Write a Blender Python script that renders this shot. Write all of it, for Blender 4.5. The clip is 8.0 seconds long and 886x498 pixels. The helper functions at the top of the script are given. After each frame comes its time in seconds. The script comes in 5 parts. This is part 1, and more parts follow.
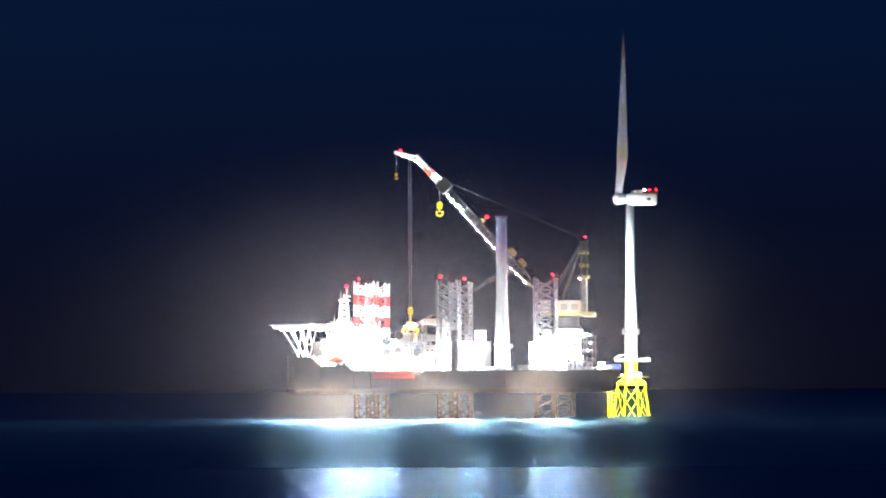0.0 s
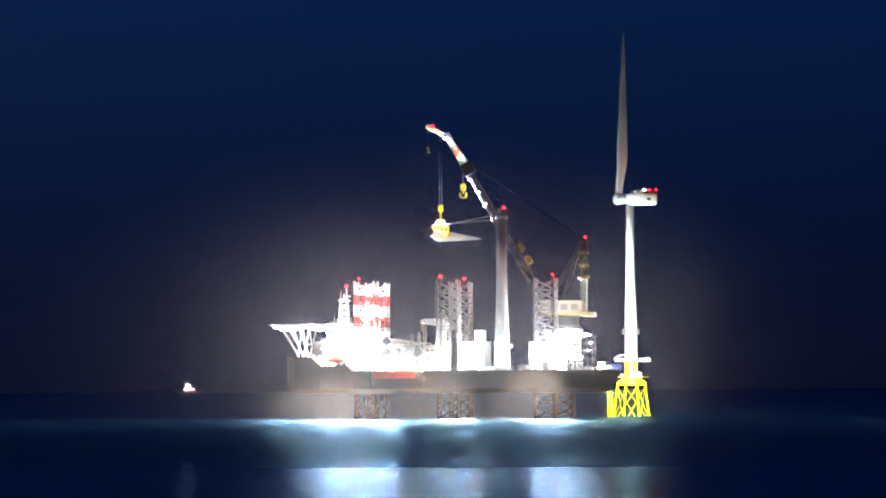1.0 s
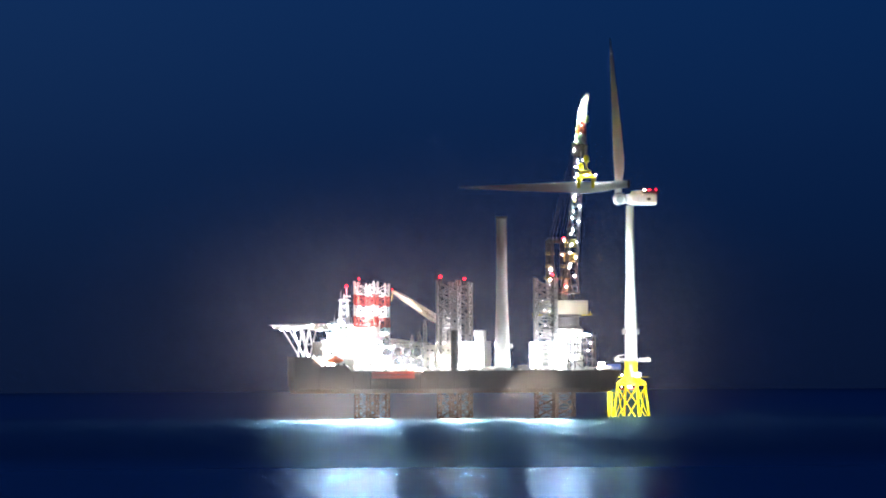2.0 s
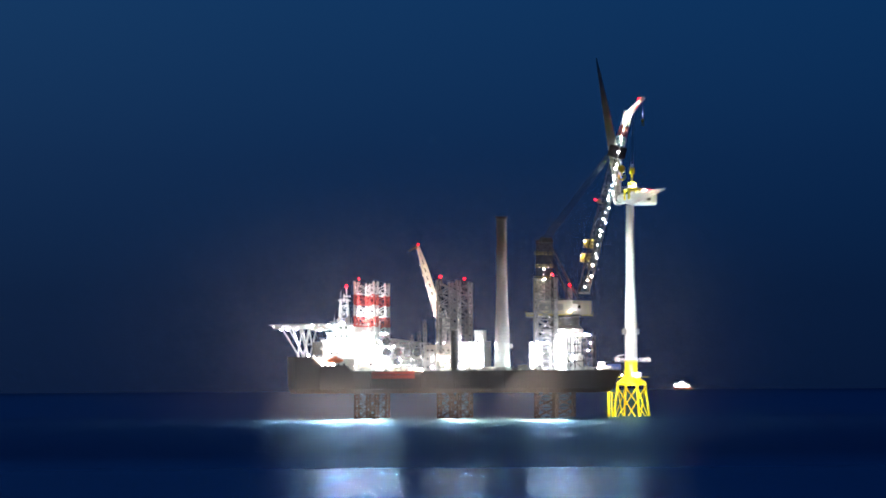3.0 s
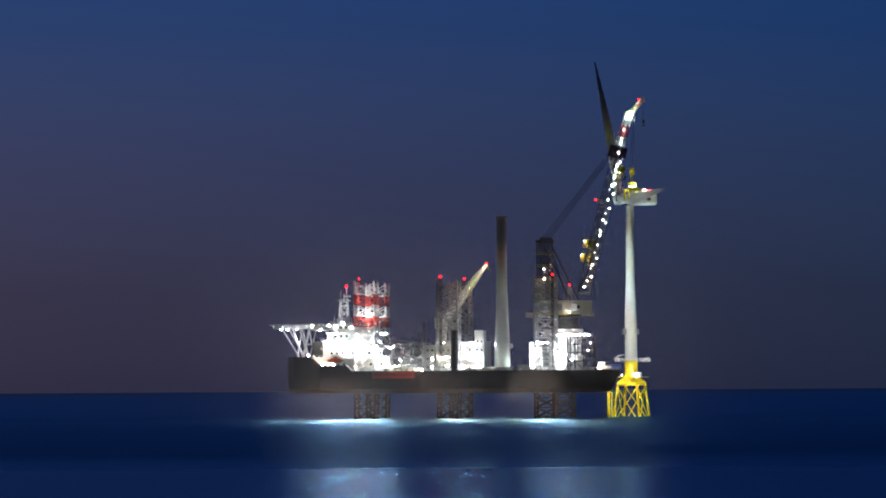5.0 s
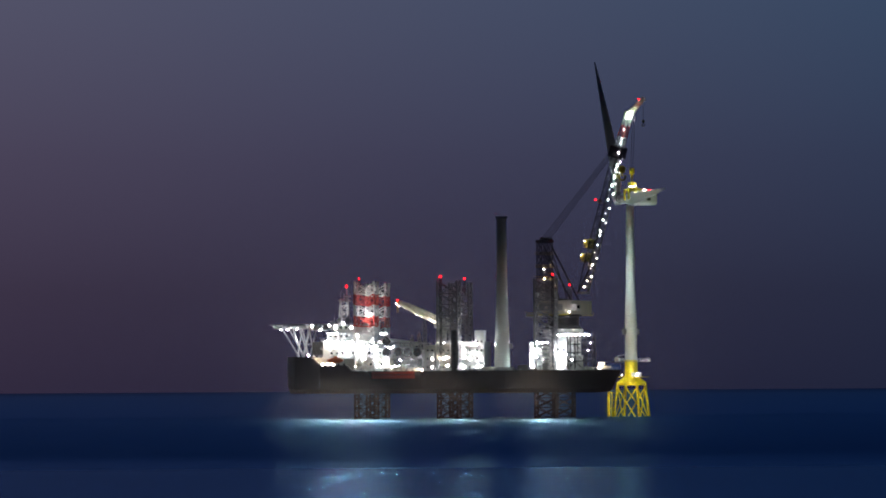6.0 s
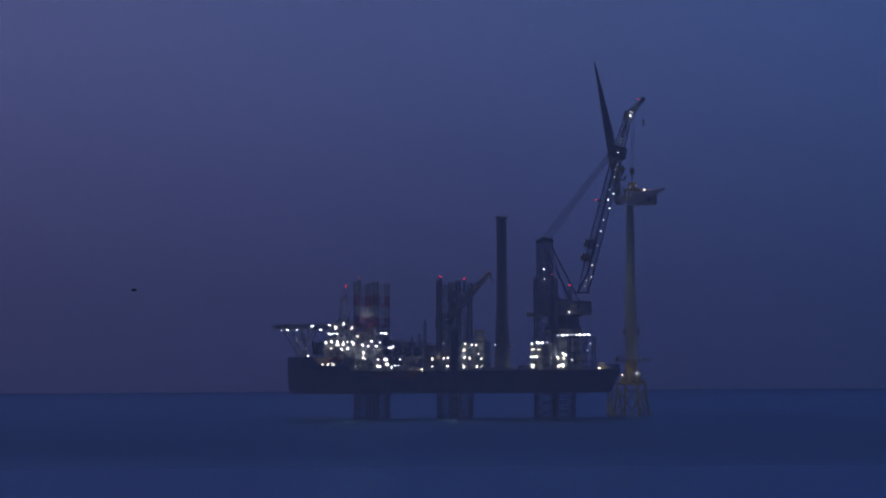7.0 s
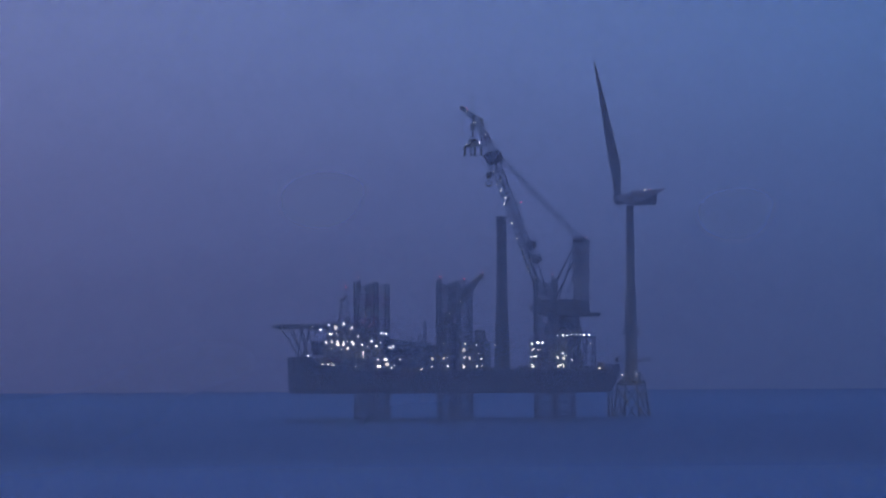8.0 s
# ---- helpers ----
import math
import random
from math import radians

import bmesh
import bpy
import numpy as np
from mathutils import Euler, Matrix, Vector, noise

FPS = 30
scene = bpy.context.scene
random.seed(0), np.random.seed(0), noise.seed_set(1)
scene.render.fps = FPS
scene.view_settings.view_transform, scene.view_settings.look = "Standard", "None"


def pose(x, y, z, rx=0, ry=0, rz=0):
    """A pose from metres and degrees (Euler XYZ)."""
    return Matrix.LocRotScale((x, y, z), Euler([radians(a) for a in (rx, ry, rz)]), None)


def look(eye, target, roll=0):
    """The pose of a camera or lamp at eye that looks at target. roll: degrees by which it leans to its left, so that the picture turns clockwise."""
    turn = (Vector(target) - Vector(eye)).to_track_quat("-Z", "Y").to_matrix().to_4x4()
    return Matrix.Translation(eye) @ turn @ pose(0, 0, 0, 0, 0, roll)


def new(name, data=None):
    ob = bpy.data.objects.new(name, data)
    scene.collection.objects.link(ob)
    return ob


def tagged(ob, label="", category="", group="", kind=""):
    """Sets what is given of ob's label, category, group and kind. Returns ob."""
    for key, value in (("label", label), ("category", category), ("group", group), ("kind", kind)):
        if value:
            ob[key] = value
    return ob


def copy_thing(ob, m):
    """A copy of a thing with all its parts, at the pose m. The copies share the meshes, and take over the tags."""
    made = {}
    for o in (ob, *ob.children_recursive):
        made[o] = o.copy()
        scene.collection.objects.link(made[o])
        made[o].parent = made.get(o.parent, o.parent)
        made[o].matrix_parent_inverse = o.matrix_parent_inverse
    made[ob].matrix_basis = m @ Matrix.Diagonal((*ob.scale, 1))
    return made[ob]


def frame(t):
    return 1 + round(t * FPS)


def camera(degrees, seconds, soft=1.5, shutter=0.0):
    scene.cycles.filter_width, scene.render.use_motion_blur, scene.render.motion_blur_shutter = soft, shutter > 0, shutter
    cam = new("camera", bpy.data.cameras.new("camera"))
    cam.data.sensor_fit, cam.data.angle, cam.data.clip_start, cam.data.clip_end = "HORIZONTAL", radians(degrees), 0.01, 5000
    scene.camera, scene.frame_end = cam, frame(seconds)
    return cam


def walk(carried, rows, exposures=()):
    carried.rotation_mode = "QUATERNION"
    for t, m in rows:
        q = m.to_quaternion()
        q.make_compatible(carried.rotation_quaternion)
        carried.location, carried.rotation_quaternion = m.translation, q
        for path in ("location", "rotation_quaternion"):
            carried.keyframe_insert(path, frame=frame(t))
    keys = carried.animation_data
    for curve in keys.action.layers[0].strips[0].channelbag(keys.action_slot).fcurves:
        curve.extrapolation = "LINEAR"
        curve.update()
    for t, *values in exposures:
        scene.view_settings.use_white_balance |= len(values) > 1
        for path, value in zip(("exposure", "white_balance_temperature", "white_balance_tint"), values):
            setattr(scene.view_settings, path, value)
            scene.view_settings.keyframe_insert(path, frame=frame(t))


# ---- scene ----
# An offshore wind farm before dawn: a jack-up vessel at work beside a turbine on a jacket.
# x runs along the horizon, y away from the shore, z up from the sea.

# ---------------------------------------------------------------- camera
EYE = (0.0, -1500.0, 18.7)
STILL = pose(EYE[0], EYE[1], EYE[2], 90 + 2.373, 0, 0) @ pose(0, 0, 0, 0, 0, -0.35)
cam = camera(16.09, 8.0, soft=1.9)
# the aperture closes as the morning comes
walk(cam, [(0.0, STILL), (8.0, STILL)],
     exposures=[(0.0, 4.0), (0.5, 3.9), (1.0, 3.7), (1.7, 3.3), (2.8, 2.4), (3.5, 2.0), (4.0, 1.7), (4.7, 1.3),
                (5.8, 0.4), (6.2, 0.2), (6.6, 0.0), (6.8, -1.1), (7.0, -3.05), (7.3, -3.85), (8.0, -4.05)])

# ---------------------------------------------------------------- night sky
world = bpy.data.worlds.new("night_sky")
scene.world = world
world.use_nodes = True
wn, wl = world.node_tree.nodes, world.node_tree.links
coord = wn.new("ShaderNodeTexCoord")
split = wn.new("ShaderNodeSeparateXYZ")
wl.new(coord.outputs["Generated"], split.inputs[0])
ramp = wn.new("ShaderNodeValToRGB")
wl.new(split.outputs["Z"], ramp.inputs[0])
ramp.color_ramp.elements[0].position, ramp.color_ramp.elements[0].color = 0.0, (0.0013, 0.0012, 0.002, 1)
ramp.color_ramp.elements[1].position, ramp.color_ramp.elements[1].color = 0.12, (0.00005, 0.0003, 0.0012, 1)
mid = ramp.color_ramp.elements.new(0.05)
mid.color = (0.0003, 0.0004, 0.0013, 1)
wl.new(ramp.outputs[0], wn["Background"].inputs["Color"])
wn["Background"].inputs["Strength"].default_value = 1.0


# ---------------------------------------------------------------- materials
def nodes_of(name):
    m = bpy.data.materials.new(name)
    m.use_nodes = True
    return m, m.node_tree.nodes, m.node_tree.links


def paint(name, colour, rough=0.5, metal=0.0, vary=0.25, grain=0.6, streak=True, bump=0.15, spec=0.5):
    """Painted or bare surface with stains at two scales, run-down streaks and fine relief."""
    m, n, l = nodes_of(name)
    b = n["Principled BSDF"]
    tc = n.new("ShaderNodeTexCoord")
    info = n.new("ShaderNodeObjectInfo")
    mp = n.new("ShaderNodeMapping")
    mp.inputs["Scale"].default_value = (1, 1, 0.25 if streak else 1)
    l.new(tc.outputs["Object"], mp.inputs[0])
    big = n.new("ShaderNodeTexNoise")
    big.inputs["Scale"].default_value = grain * 0.35
    big.inputs["Detail"].default_value = 6
    l.new(mp.outputs[0], big.inputs["Vector"])
    fine = n.new("ShaderNodeTexNoise")
    fine.inputs["Scale"].default_value = grain * 5
    fine.inputs["Detail"].default_value = 4
    l.new(tc.outputs["Object"], fine.inputs["Vector"])
    add = n.new("ShaderNodeMath")
    add.operation = "MULTIPLY_ADD"
    l.new(fine.outputs[0], add.inputs[0])
    add.inputs[1].default_value = 0.35
    l.new(big.outputs[0], add.inputs[2])
    shade = n.new("ShaderNodeMapRange")
    shade.inputs["From Min"].default_value, shade.inputs["From Max"].default_value = 0.3, 1.0
    shade.inputs["To Min"].default_value, shade.inputs["To Max"].default_value = 1 - vary, 1 + vary * 0.4
    l.new(add.outputs[0], shade.inputs["Value"])
    rnd = n.new("ShaderNodeMapRange")
    rnd.inputs["To Min"].default_value, rnd.inputs["To Max"].default_value = 0.93, 1.05
    l.new(info.outputs["Random"], rnd.inputs["Value"])
    mul = n.new("ShaderNodeMath")
    mul.operation = "MULTIPLY"
    l.new(shade.outputs[0], mul.inputs[0])
    l.new(rnd.outputs[0], mul.inputs[1])
    vm = n.new("ShaderNodeVectorMath")
    vm.operation = "SCALE"
    vm.inputs[0].default_value = colour
    l.new(mul.outputs[0], vm.inputs["Scale"])
    l.new(vm.outputs[0], b.inputs["Base Color"])
    rr = n.new("ShaderNodeMapRange")
    rr.inputs["To Min"].default_value, rr.inputs["To Max"].default_value = max(rough - 0.12, 0.05), min(rough + 0.15, 1)
    l.new(big.outputs[0], rr.inputs["Value"])
    l.new(rr.outputs[0], b.inputs["Roughness"])
    b.inputs["Metallic"].default_value = metal
    b.inputs["Specular IOR Level"].default_value = spec
    bp = n.new("ShaderNodeBump")
    bp.inputs["Strength"].default_value = bump
    bp.inputs["Distance"].default_value = 0.05
    l.new(fine.outputs[0], bp.inputs["Height"])
    l.new(bp.outputs[0], b.inputs["Normal"])
    return m


def glow(name, colour, strength):
    m, n, l = nodes_of(name)
    b = n["Principled BSDF"]
    b.inputs["Base Color"].default_value = (*colour, 1)
    b.inputs["Emission Color"].default_value = (*colour, 1)
    b.inputs["Emission Strength"].default_value = strength
    return m


WHITE = paint("white_ship_paint", (0.74, 0.75, 0.74), 0.45, vary=0.3)
CREAM = paint("off_white_paint", (0.62, 0.6, 0.52), 0.5, vary=0.3)
TOWER = paint("tower_coating", (0.72, 0.74, 0.74), 0.4, vary=0.16, grain=0.25)
BLADE = paint("blade_gelcoat", (0.7, 0.71, 0.71), 0.35, vary=0.12, grain=0.2)
RED = paint("red_band_paint", (0.52, 0.045, 0.03), 0.5, vary=0.35)
HULL = paint("dark_hull_paint", (0.028, 0.016, 0.018), 0.55, vary=0.5, grain=0.15)
# boat hull paint, also the red glow painted on the vessel's side
HULLRED = paint("red_hull_paint", (0.28, 0.03, 0.02), 0.5, vary=0.45, grain=0.25)
DECK = paint("green_grey_deck", (0.11, 0.13, 0.12), 0.7, vary=0.4, streak=False)
GREY = paint("grey_steel_paint", (0.33, 0.34, 0.35), 0.5, vary=0.35)
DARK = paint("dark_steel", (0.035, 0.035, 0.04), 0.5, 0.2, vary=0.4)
YELLOW = paint("yellow_offshore_paint", (0.76, 0.62, 0.005), 0.45, vary=0.3)
CRANEY = paint("ochre_crane_paint", (0.42, 0.31, 0.05), 0.5, vary=0.35)
ORANGE = paint("orange_lifeboat_paint", (0.62, 0.11, 0.02), 0.4, vary=0.2)
BLUE = paint("blue_container_paint", (0.03, 0.08, 0.36), 0.5, vary=0.25)
STEEL = paint("wire_rope_steel", (0.3, 0.31, 0.33), 0.45, 0.6, vary=0.2)
GLASS = paint("dark_window_glass", (0.02, 0.025, 0.03), 0.08, vary=0.1, bump=0.0)
COVER = paint("black_root_cover", (0.01, 0.011, 0.014), 0.7, vary=0.3)
LAMP = glow("white_floodlight", (0.94, 0.97, 1.0), 420)
LAMPG = glow("cool_boom_light", (0.8, 1.0, 0.92), 130)
LAMPW = glow("warm_deck_light", (1.0, 0.8, 0.52), 190)
LIT = glow("lit_window", (0.98, 0.93, 0.8), 50)
REDLAMP = glow("red_obstruction_light", (1.0, 0.0004, 0.0012), 60)


# ---------------------------------------------------------------- mesh helpers
def box(bm, x0, x1, y0, y1, z0, z1, bevel=0.0):
    r = bmesh.ops.create_cube(bm, size=1.0, matrix=Matrix.LocRotScale(((x0 + x1) / 2, (y0 + y1) / 2, (z0 + z1) / 2), None, (abs(x1 - x0), abs(y1 - y0), abs(z1 - z0))))
    if bevel:
        edges = {e for v in r["verts"] for e in v.link_edges}
        bmesh.ops.bevel(bm, geom=list(edges), offset=bevel, segments=2, affect="EDGES", profile=0.6)
    return bm


def tube(bm, p, q, r0, r1=None, n=8):
    p, q = Vector(p), Vector(q)
    d = q - p
    m = Matrix.Translation((p + q) / 2) @ d.to_track_quat("Z", "Y").to_matrix().to_4x4()
    bmesh.ops.create_cone(bm, cap_ends=True, segments=n, radius1=r0, radius2=r0 if r1 is None else r1, depth=d.length, matrix=m)
    return bm


def turned(bm, profile, n=24, axis="Z"):
    """A body of revolution from (radius, height) pairs."""
    rings = []
    for r, h in profile:
        ring = []
        for i in range(n):
            a = 2 * math.pi * i / n
            v = (r * math.cos(a), r * math.sin(a), h) if axis == "Z" else (h, r * math.cos(a), r * math.sin(a))
            ring.append(bm.verts.new(v))
        rings.append(ring)
    for a, b in zip(rings, rings[1:]):
        for i in range(n):
            bm.faces.new((a[i], a[(i + 1) % n], b[(i + 1) % n], b[i]))
    bm.faces.new(rings[0][::-1])
    bm.faces.new(rings[-1])
    return bm


def lattice(bm, w, z0, z1, pitch, chord, brace, cap=True):
    """A four-legged truss with crossed braces on each face."""
    h = w / 2
    corners = [(-h, -h), (h, -h), (h, h), (-h, h)]
    for x, y in corners:
        tube(bm, (x, y, z0), (x, y, z1), chord, n=8)
    bays = max(1, round((z1 - z0) / pitch))
    step = (z1 - z0) / bays
    for i in range(bays):
        a, b = z0 + i * step, z0 + (i + 1) * step
        for (x0, y0), (x1, y1) in zip(corners, corners[1:] + corners[:1]):
            tube(bm, (x0, y0, a), (x1, y1, b), brace, n=6)
            tube(bm, (x1, y1, a), (x0, y0, b), brace, n=6)
            if cap or i:
                tube(bm, (x0, y0, a), (x1, y1, a), brace * 0.9, n=6)
    return bm


def part(name, bm, material, parent=None, label="", at=None, smooth=False):
    bmesh.ops.recalc_face_normals(bm, faces=bm.faces[:])
    me = bpy.data.meshes.new(name)
    bm.to_mesh(me)
    bm.free()
    me.materials.append(material)
    if smooth:
        for p in me.polygons:
            p.use_smooth = True
    ob = new(name, me)
    if parent:
        ob.parent = parent
    if at is not None:
        ob.matrix_basis = at
    if label:
        ob["label"] = label
    return ob


def again(ob, parent, at):
    """One more piece on the same mesh."""
    o = new(ob.name.split(".")[0], ob.data)
    o.parent = parent
    o.matrix_basis = at
    if "label" in ob:
        o["label"] = ob["label"]
    return o


def thing(name, m, label, category, group="", kind=""):
    ob = new(name)
    ob.matrix_basis = m
    return tagged(ob, label, category, group, kind)


def B():
    return bmesh.new()


# ---------------------------------------------------------------- sky at dawn, haze, sea
def dawn_sky():
    """The sky from night to day along one great circle; it turns about the east-west line and the day side rises behind the vessel."""
    bm = B()
    bmesh.ops.create_uvsphere(bm, u_segments=96, v_segments=64, radius=4960)
    m, n, l = nodes_of("dawn_sky")
    n.clear()
    out = n.new("ShaderNodeOutputMaterial")
    tc = n.new("ShaderNodeTexCoord")
    sp = n.new("ShaderNodeSeparateXYZ")
    l.new(tc.outputs["Object"], sp.inputs[0])
    at = n.new("ShaderNodeMath")
    at.operation = "ARCTAN2"
    l.new(sp.outputs["Z"], at.inputs[0])
    l.new(sp.outputs["Y"], at.inputs[1])
    ph = n.new("ShaderNodeMapRange")  # 0 night, 1 day
    ph.clamp = False
    ph.inputs["From Min"].default_value, ph.inputs["From Max"].default_value = 0.0, -radians(170)
    l.new(at.outputs[0], ph.inputs["Value"])
    stops = n.new("ShaderNodeMath")
    stops.operation = "MULTIPLY_ADD"
    l.new(ph.outputs[0], stops.inputs[0])
    stops.inputs[1].default_value, stops.inputs[2].default_value = 13.74, -13.0 + math.log2(24.0)
    power = n.new("ShaderNodeMath")
    power.operation = "POWER"
    power.inputs[0].default_value = 2.0
    l.new(stops.outputs[0], power.inputs[1])
    cr = n.new("ShaderNodeValToRGB")
    l.new(ph.outputs[0], cr.inputs[0])
    el = cr.color_ramp.elements
    el[0].position, el[0].color = 0.0, (0.05, 0.25, 1, 1)
    el[1].position, el[1].color = 1.0, (0.3, 0.475, 1, 1)
    for p, c in ((0.14, (0.04, 0.22, 1)), (0.255, (0.045, 0.32, 1)), (0.31, (0.06, 0.33, 1)), (0.385, (0.11, 0.32, 1)), (0.42, (0.46, 0.6, 1)), (0.475, (0.55, 0.58, 1)), (0.57, (0.33, 0.44, 1)), (0.82, (0.25, 0.38, 1))):
        e = el.new(p)
        e.color = (*c, 1)
    # the glow of the coming sun is warmer to the left of the bow
    west = n.new("ShaderNodeMapRange")
    west.inputs["From Min"].default_value, west.inputs["From Max"].default_value = 700, -700
    l.new(sp.outputs["X"], west.inputs["Value"])
    tint = n.new("ShaderNodeMix")
    tint.data_type = "RGBA"
    tint.inputs["A"].default_value = (0.61, 0.75, 0.86, 1)
    tint.inputs["B"].default_value = (1.3, 0.97, 0.97, 1)
    l.new(west.outputs[0], tint.inputs["Factor"])
    warm = n.new("ShaderNodeMix")
    warm.data_type, warm.blend_type = "RGBA", "MULTIPLY"
    warm.inputs["Factor"].default_value = 1.0
    l.new(cr.outputs[0], warm.inputs["A"])
    l.new(tint.outputs["Result"], warm.inputs["B"])
    em = n.new("ShaderNodeEmission")
    l.new(warm.outputs["Result"], em.inputs["Color"])
    l.new(power.outputs[0], em.inputs["Strength"])
    tr = n.new("ShaderNodeBsdfTransparent")
    ad = n.new("ShaderNodeAddShader")
    l.new(tr.outputs[0], ad.inputs[0])
    l.new(em.outputs[0], ad.inputs[1])
    l.new(ad.outputs[0], out.inputs[0])
    ob = part("backdrop_sky", bm, m, smooth=True)
    ob.matrix_basis = pose(*EYE)
    return tagged(ob, "deep blue night sky turning to violet dawn", "sky", kind="structure")


def horizon_haze():
    """A band of haze that dims the lowest sky."""
    bm = B()
    n_seg = 128
    rows = []
    for h in (-30, 80, 200, 350, 550, 800, 1100, 1400):
        r = math.sqrt(4935 ** 2 - h * h)
        rows.append([bm.verts.new((r * math.cos(2 * math.pi * i / n_seg), r * math.sin(2 * math.pi * i / n_seg), h)) for i in range(n_seg)])
    for a, b in zip(rows, rows[1:]):
        for i in range(n_seg):
            bm.faces.new((a[i], a[(i + 1) % n_seg], b[(i + 1) % n_seg], b[i]))
    m, n, l = nodes_of("horizon_haze")
    n.clear()
    out = n.new("ShaderNodeOutputMaterial")
    tc = n.new("ShaderNodeTexCoord")
    sp = n.new("ShaderNodeSeparateXYZ")
    l.new(tc.outputs["Object"], sp.inputs[0])
    mr = n.new("ShaderNodeMapRange")
    mr.inputs["From Max"].default_value = 1300
    l.new(sp.outputs["Z"], mr.inputs["Value"])
    cr = n.new("ShaderNodeValToRGB")
    cr.color_ramp.elements[0].color = (0.14, 0.13, 0.16, 1)
    cr.color_ramp.elements[1].color = (1, 1, 1, 1)
    for p, c in ((0.12, (0.225, 0.2, 0.22, 1)), (0.28, (0.41, 0.385, 0.4, 1)), (0.5, (0.7, 0.74, 0.72, 1))):
        cr.color_ramp.elements.new(p).color = c
    l.new(mr.outputs[0], cr.inputs[0])
    tr = n.new("ShaderNodeBsdfTransparent")
    l.new(cr.outputs[0], tr.inputs[0])
    l.new(tr.outputs[0], out.inputs[0])
    ob = part("backdrop_haze", bm, m, smooth=True)
    ob.matrix_basis = pose(EYE[0], EYE[1], 0)
    return tagged(ob, "thin violet haze along the horizon", "haze", kind="structure")


def sea():
    bm = B()
    centre = bm.verts.new((0, 0, 0))
    rings = [60, 200, 400, 700, 1100, 1500, 2100, 3000, 4000, 4900]
    prev = None
    for r in rings:
        ring = [bm.verts.new((r * math.cos(2 * math.pi * i / 128), r * math.sin(2 * math.pi * i / 128), 0)) for i in range(128)]
        for i in range(128):
            j = (i + 1) % 128
            if prev is None:
                bm.faces.new((centre, ring[i], ring[j]))
            else:
                bm.faces.new((prev[i], ring[i], ring[j], prev[j]))
        prev = ring
    m, n, l = nodes_of("sea_water")
    b = n["Principled BSDF"]
    tc = n.new("ShaderNodeTexCoord")
    mp = n.new("ShaderNodeMapping")
    mp.inputs["Scale"].default_value = (0.0035, 0.014, 1)
    l.new(tc.outputs["Object"], mp.inputs[0])
    swell = n.new("ShaderNodeTexNoise")
    swell.inputs["Scale"].default_value, swell.inputs["Detail"].default_value = 1.0, 5
    l.new(mp.outputs[0], swell.inputs["Vector"])
    mp2 = n.new("ShaderNodeMapping")
    mp2.inputs["Scale"].default_value = (0.04, 0.32, 1)
    l.new(tc.outputs["Object"], mp2.inputs[0])
    chop = n.new("ShaderNodeTexNoise")
    chop.inputs["Scale"].default_value, chop.inputs["Detail"].default_value = 1.0, 6
    l.new(mp2.outputs[0], chop.inputs["Vector"])
    cr = n.new("ShaderNodeValToRGB")
    cr.color_ramp.elements[0].position, cr.color_ramp.elements[0].color = 0.35, (0.001, 0.014, 0.05, 1)
    cr.color_ramp.elements[1].position, cr.color_ramp.elements[1].color = 0.7, (0.004, 0.035, 0.1, 1)
    l.new(swell.outputs[0], cr.inputs[0])
    l.new(cr.outputs[0], b.inputs["Base Color"])
    # rough water round the vessel, calmer towards the shore
    sp = n.new("ShaderNodeSeparateXYZ")
    l.new(tc.outputs["Object"], sp.inputs[0])
    wob = n.new("ShaderNodeMath")
    wob.operation = "MULTIPLY_ADD"
    l.new(swell.outputs[0], wob.inputs[0])
    wob.inputs[1].default_value = 110.0
    l.new(sp.outputs["Y"], wob.inputs[2])
    run = n.new("ShaderNodeMath")
    run.operation = "DIVIDE"
    l.new(wob.outputs[0], run.inputs[0])
    run.inputs[1].default_value = 1700.0
    rough = n.new("ShaderNodeValToRGB")
    rough.color_ramp.elements[0].position, rough.color_ramp.elements[0].color = 0.0, (0.2, 0.2, 0.2, 1)
    rough.color_ramp.elements[1].position, rough.color_ramp.elements[1].color = 1.0, (0.3, 0.3, 0.3, 1)
    for p, g in ((0.41, 0.2), (0.5, 0.4), (0.6, 0.38), (0.8, 0.36), (0.84, 0.34), (0.87, 0.36), (0.95, 0.36)):
        rough.color_ramp.elements.new(p).color = (g, g, g, 1)
    l.new(run.outputs[0], rough.inputs[0])
    rr = n.new("ShaderNodeMath")
    rr.operation = "MULTIPLY_ADD"
    l.new(chop.outputs[0], rr.inputs[0])
    rr.inputs[1].default_value = 0.06
    l.new(rough.outputs[0], rr.inputs[2])
    lift = n.new("ShaderNodeValToRGB")
    lift.color_ramp.elements[0].position, lift.color_ramp.elements[0].color = 0.0, (0.3, 0.3, 0.3, 1)
    lift.color_ramp.elements[1].position, lift.color_ramp.elements[1].color = 1.0, (0.6, 0.6, 0.6, 1)
    for p, g in ((0.41, 0.3), (0.5, 0.7), (0.6, 0.6), (0.85, 0.55)):
        lift.color_ramp.elements.new(p).color = (g, g, g, 1)
    l.new(run.outputs[0], lift.inputs[0])
    bp = n.new("ShaderNodeBump")
    bp.inputs["Strength"].default_value, bp.inputs["Distance"].default_value = 0.6, 1.3
    l.new(chop.outputs[0], bp.inputs["Height"])
    l.new(lift.outputs[0], bp.inputs["Strength"])
    l.new(bp.outputs[0], b.inputs["Normal"])
    l.new(rr.outputs[0], b.inputs["Roughness"])
    b.inputs["IOR"].default_value = 1.33
    # mirrored light is tinted blue here, in place of the blue upper sky
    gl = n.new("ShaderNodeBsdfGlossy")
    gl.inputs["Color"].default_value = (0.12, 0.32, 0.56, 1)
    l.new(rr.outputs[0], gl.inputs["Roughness"])
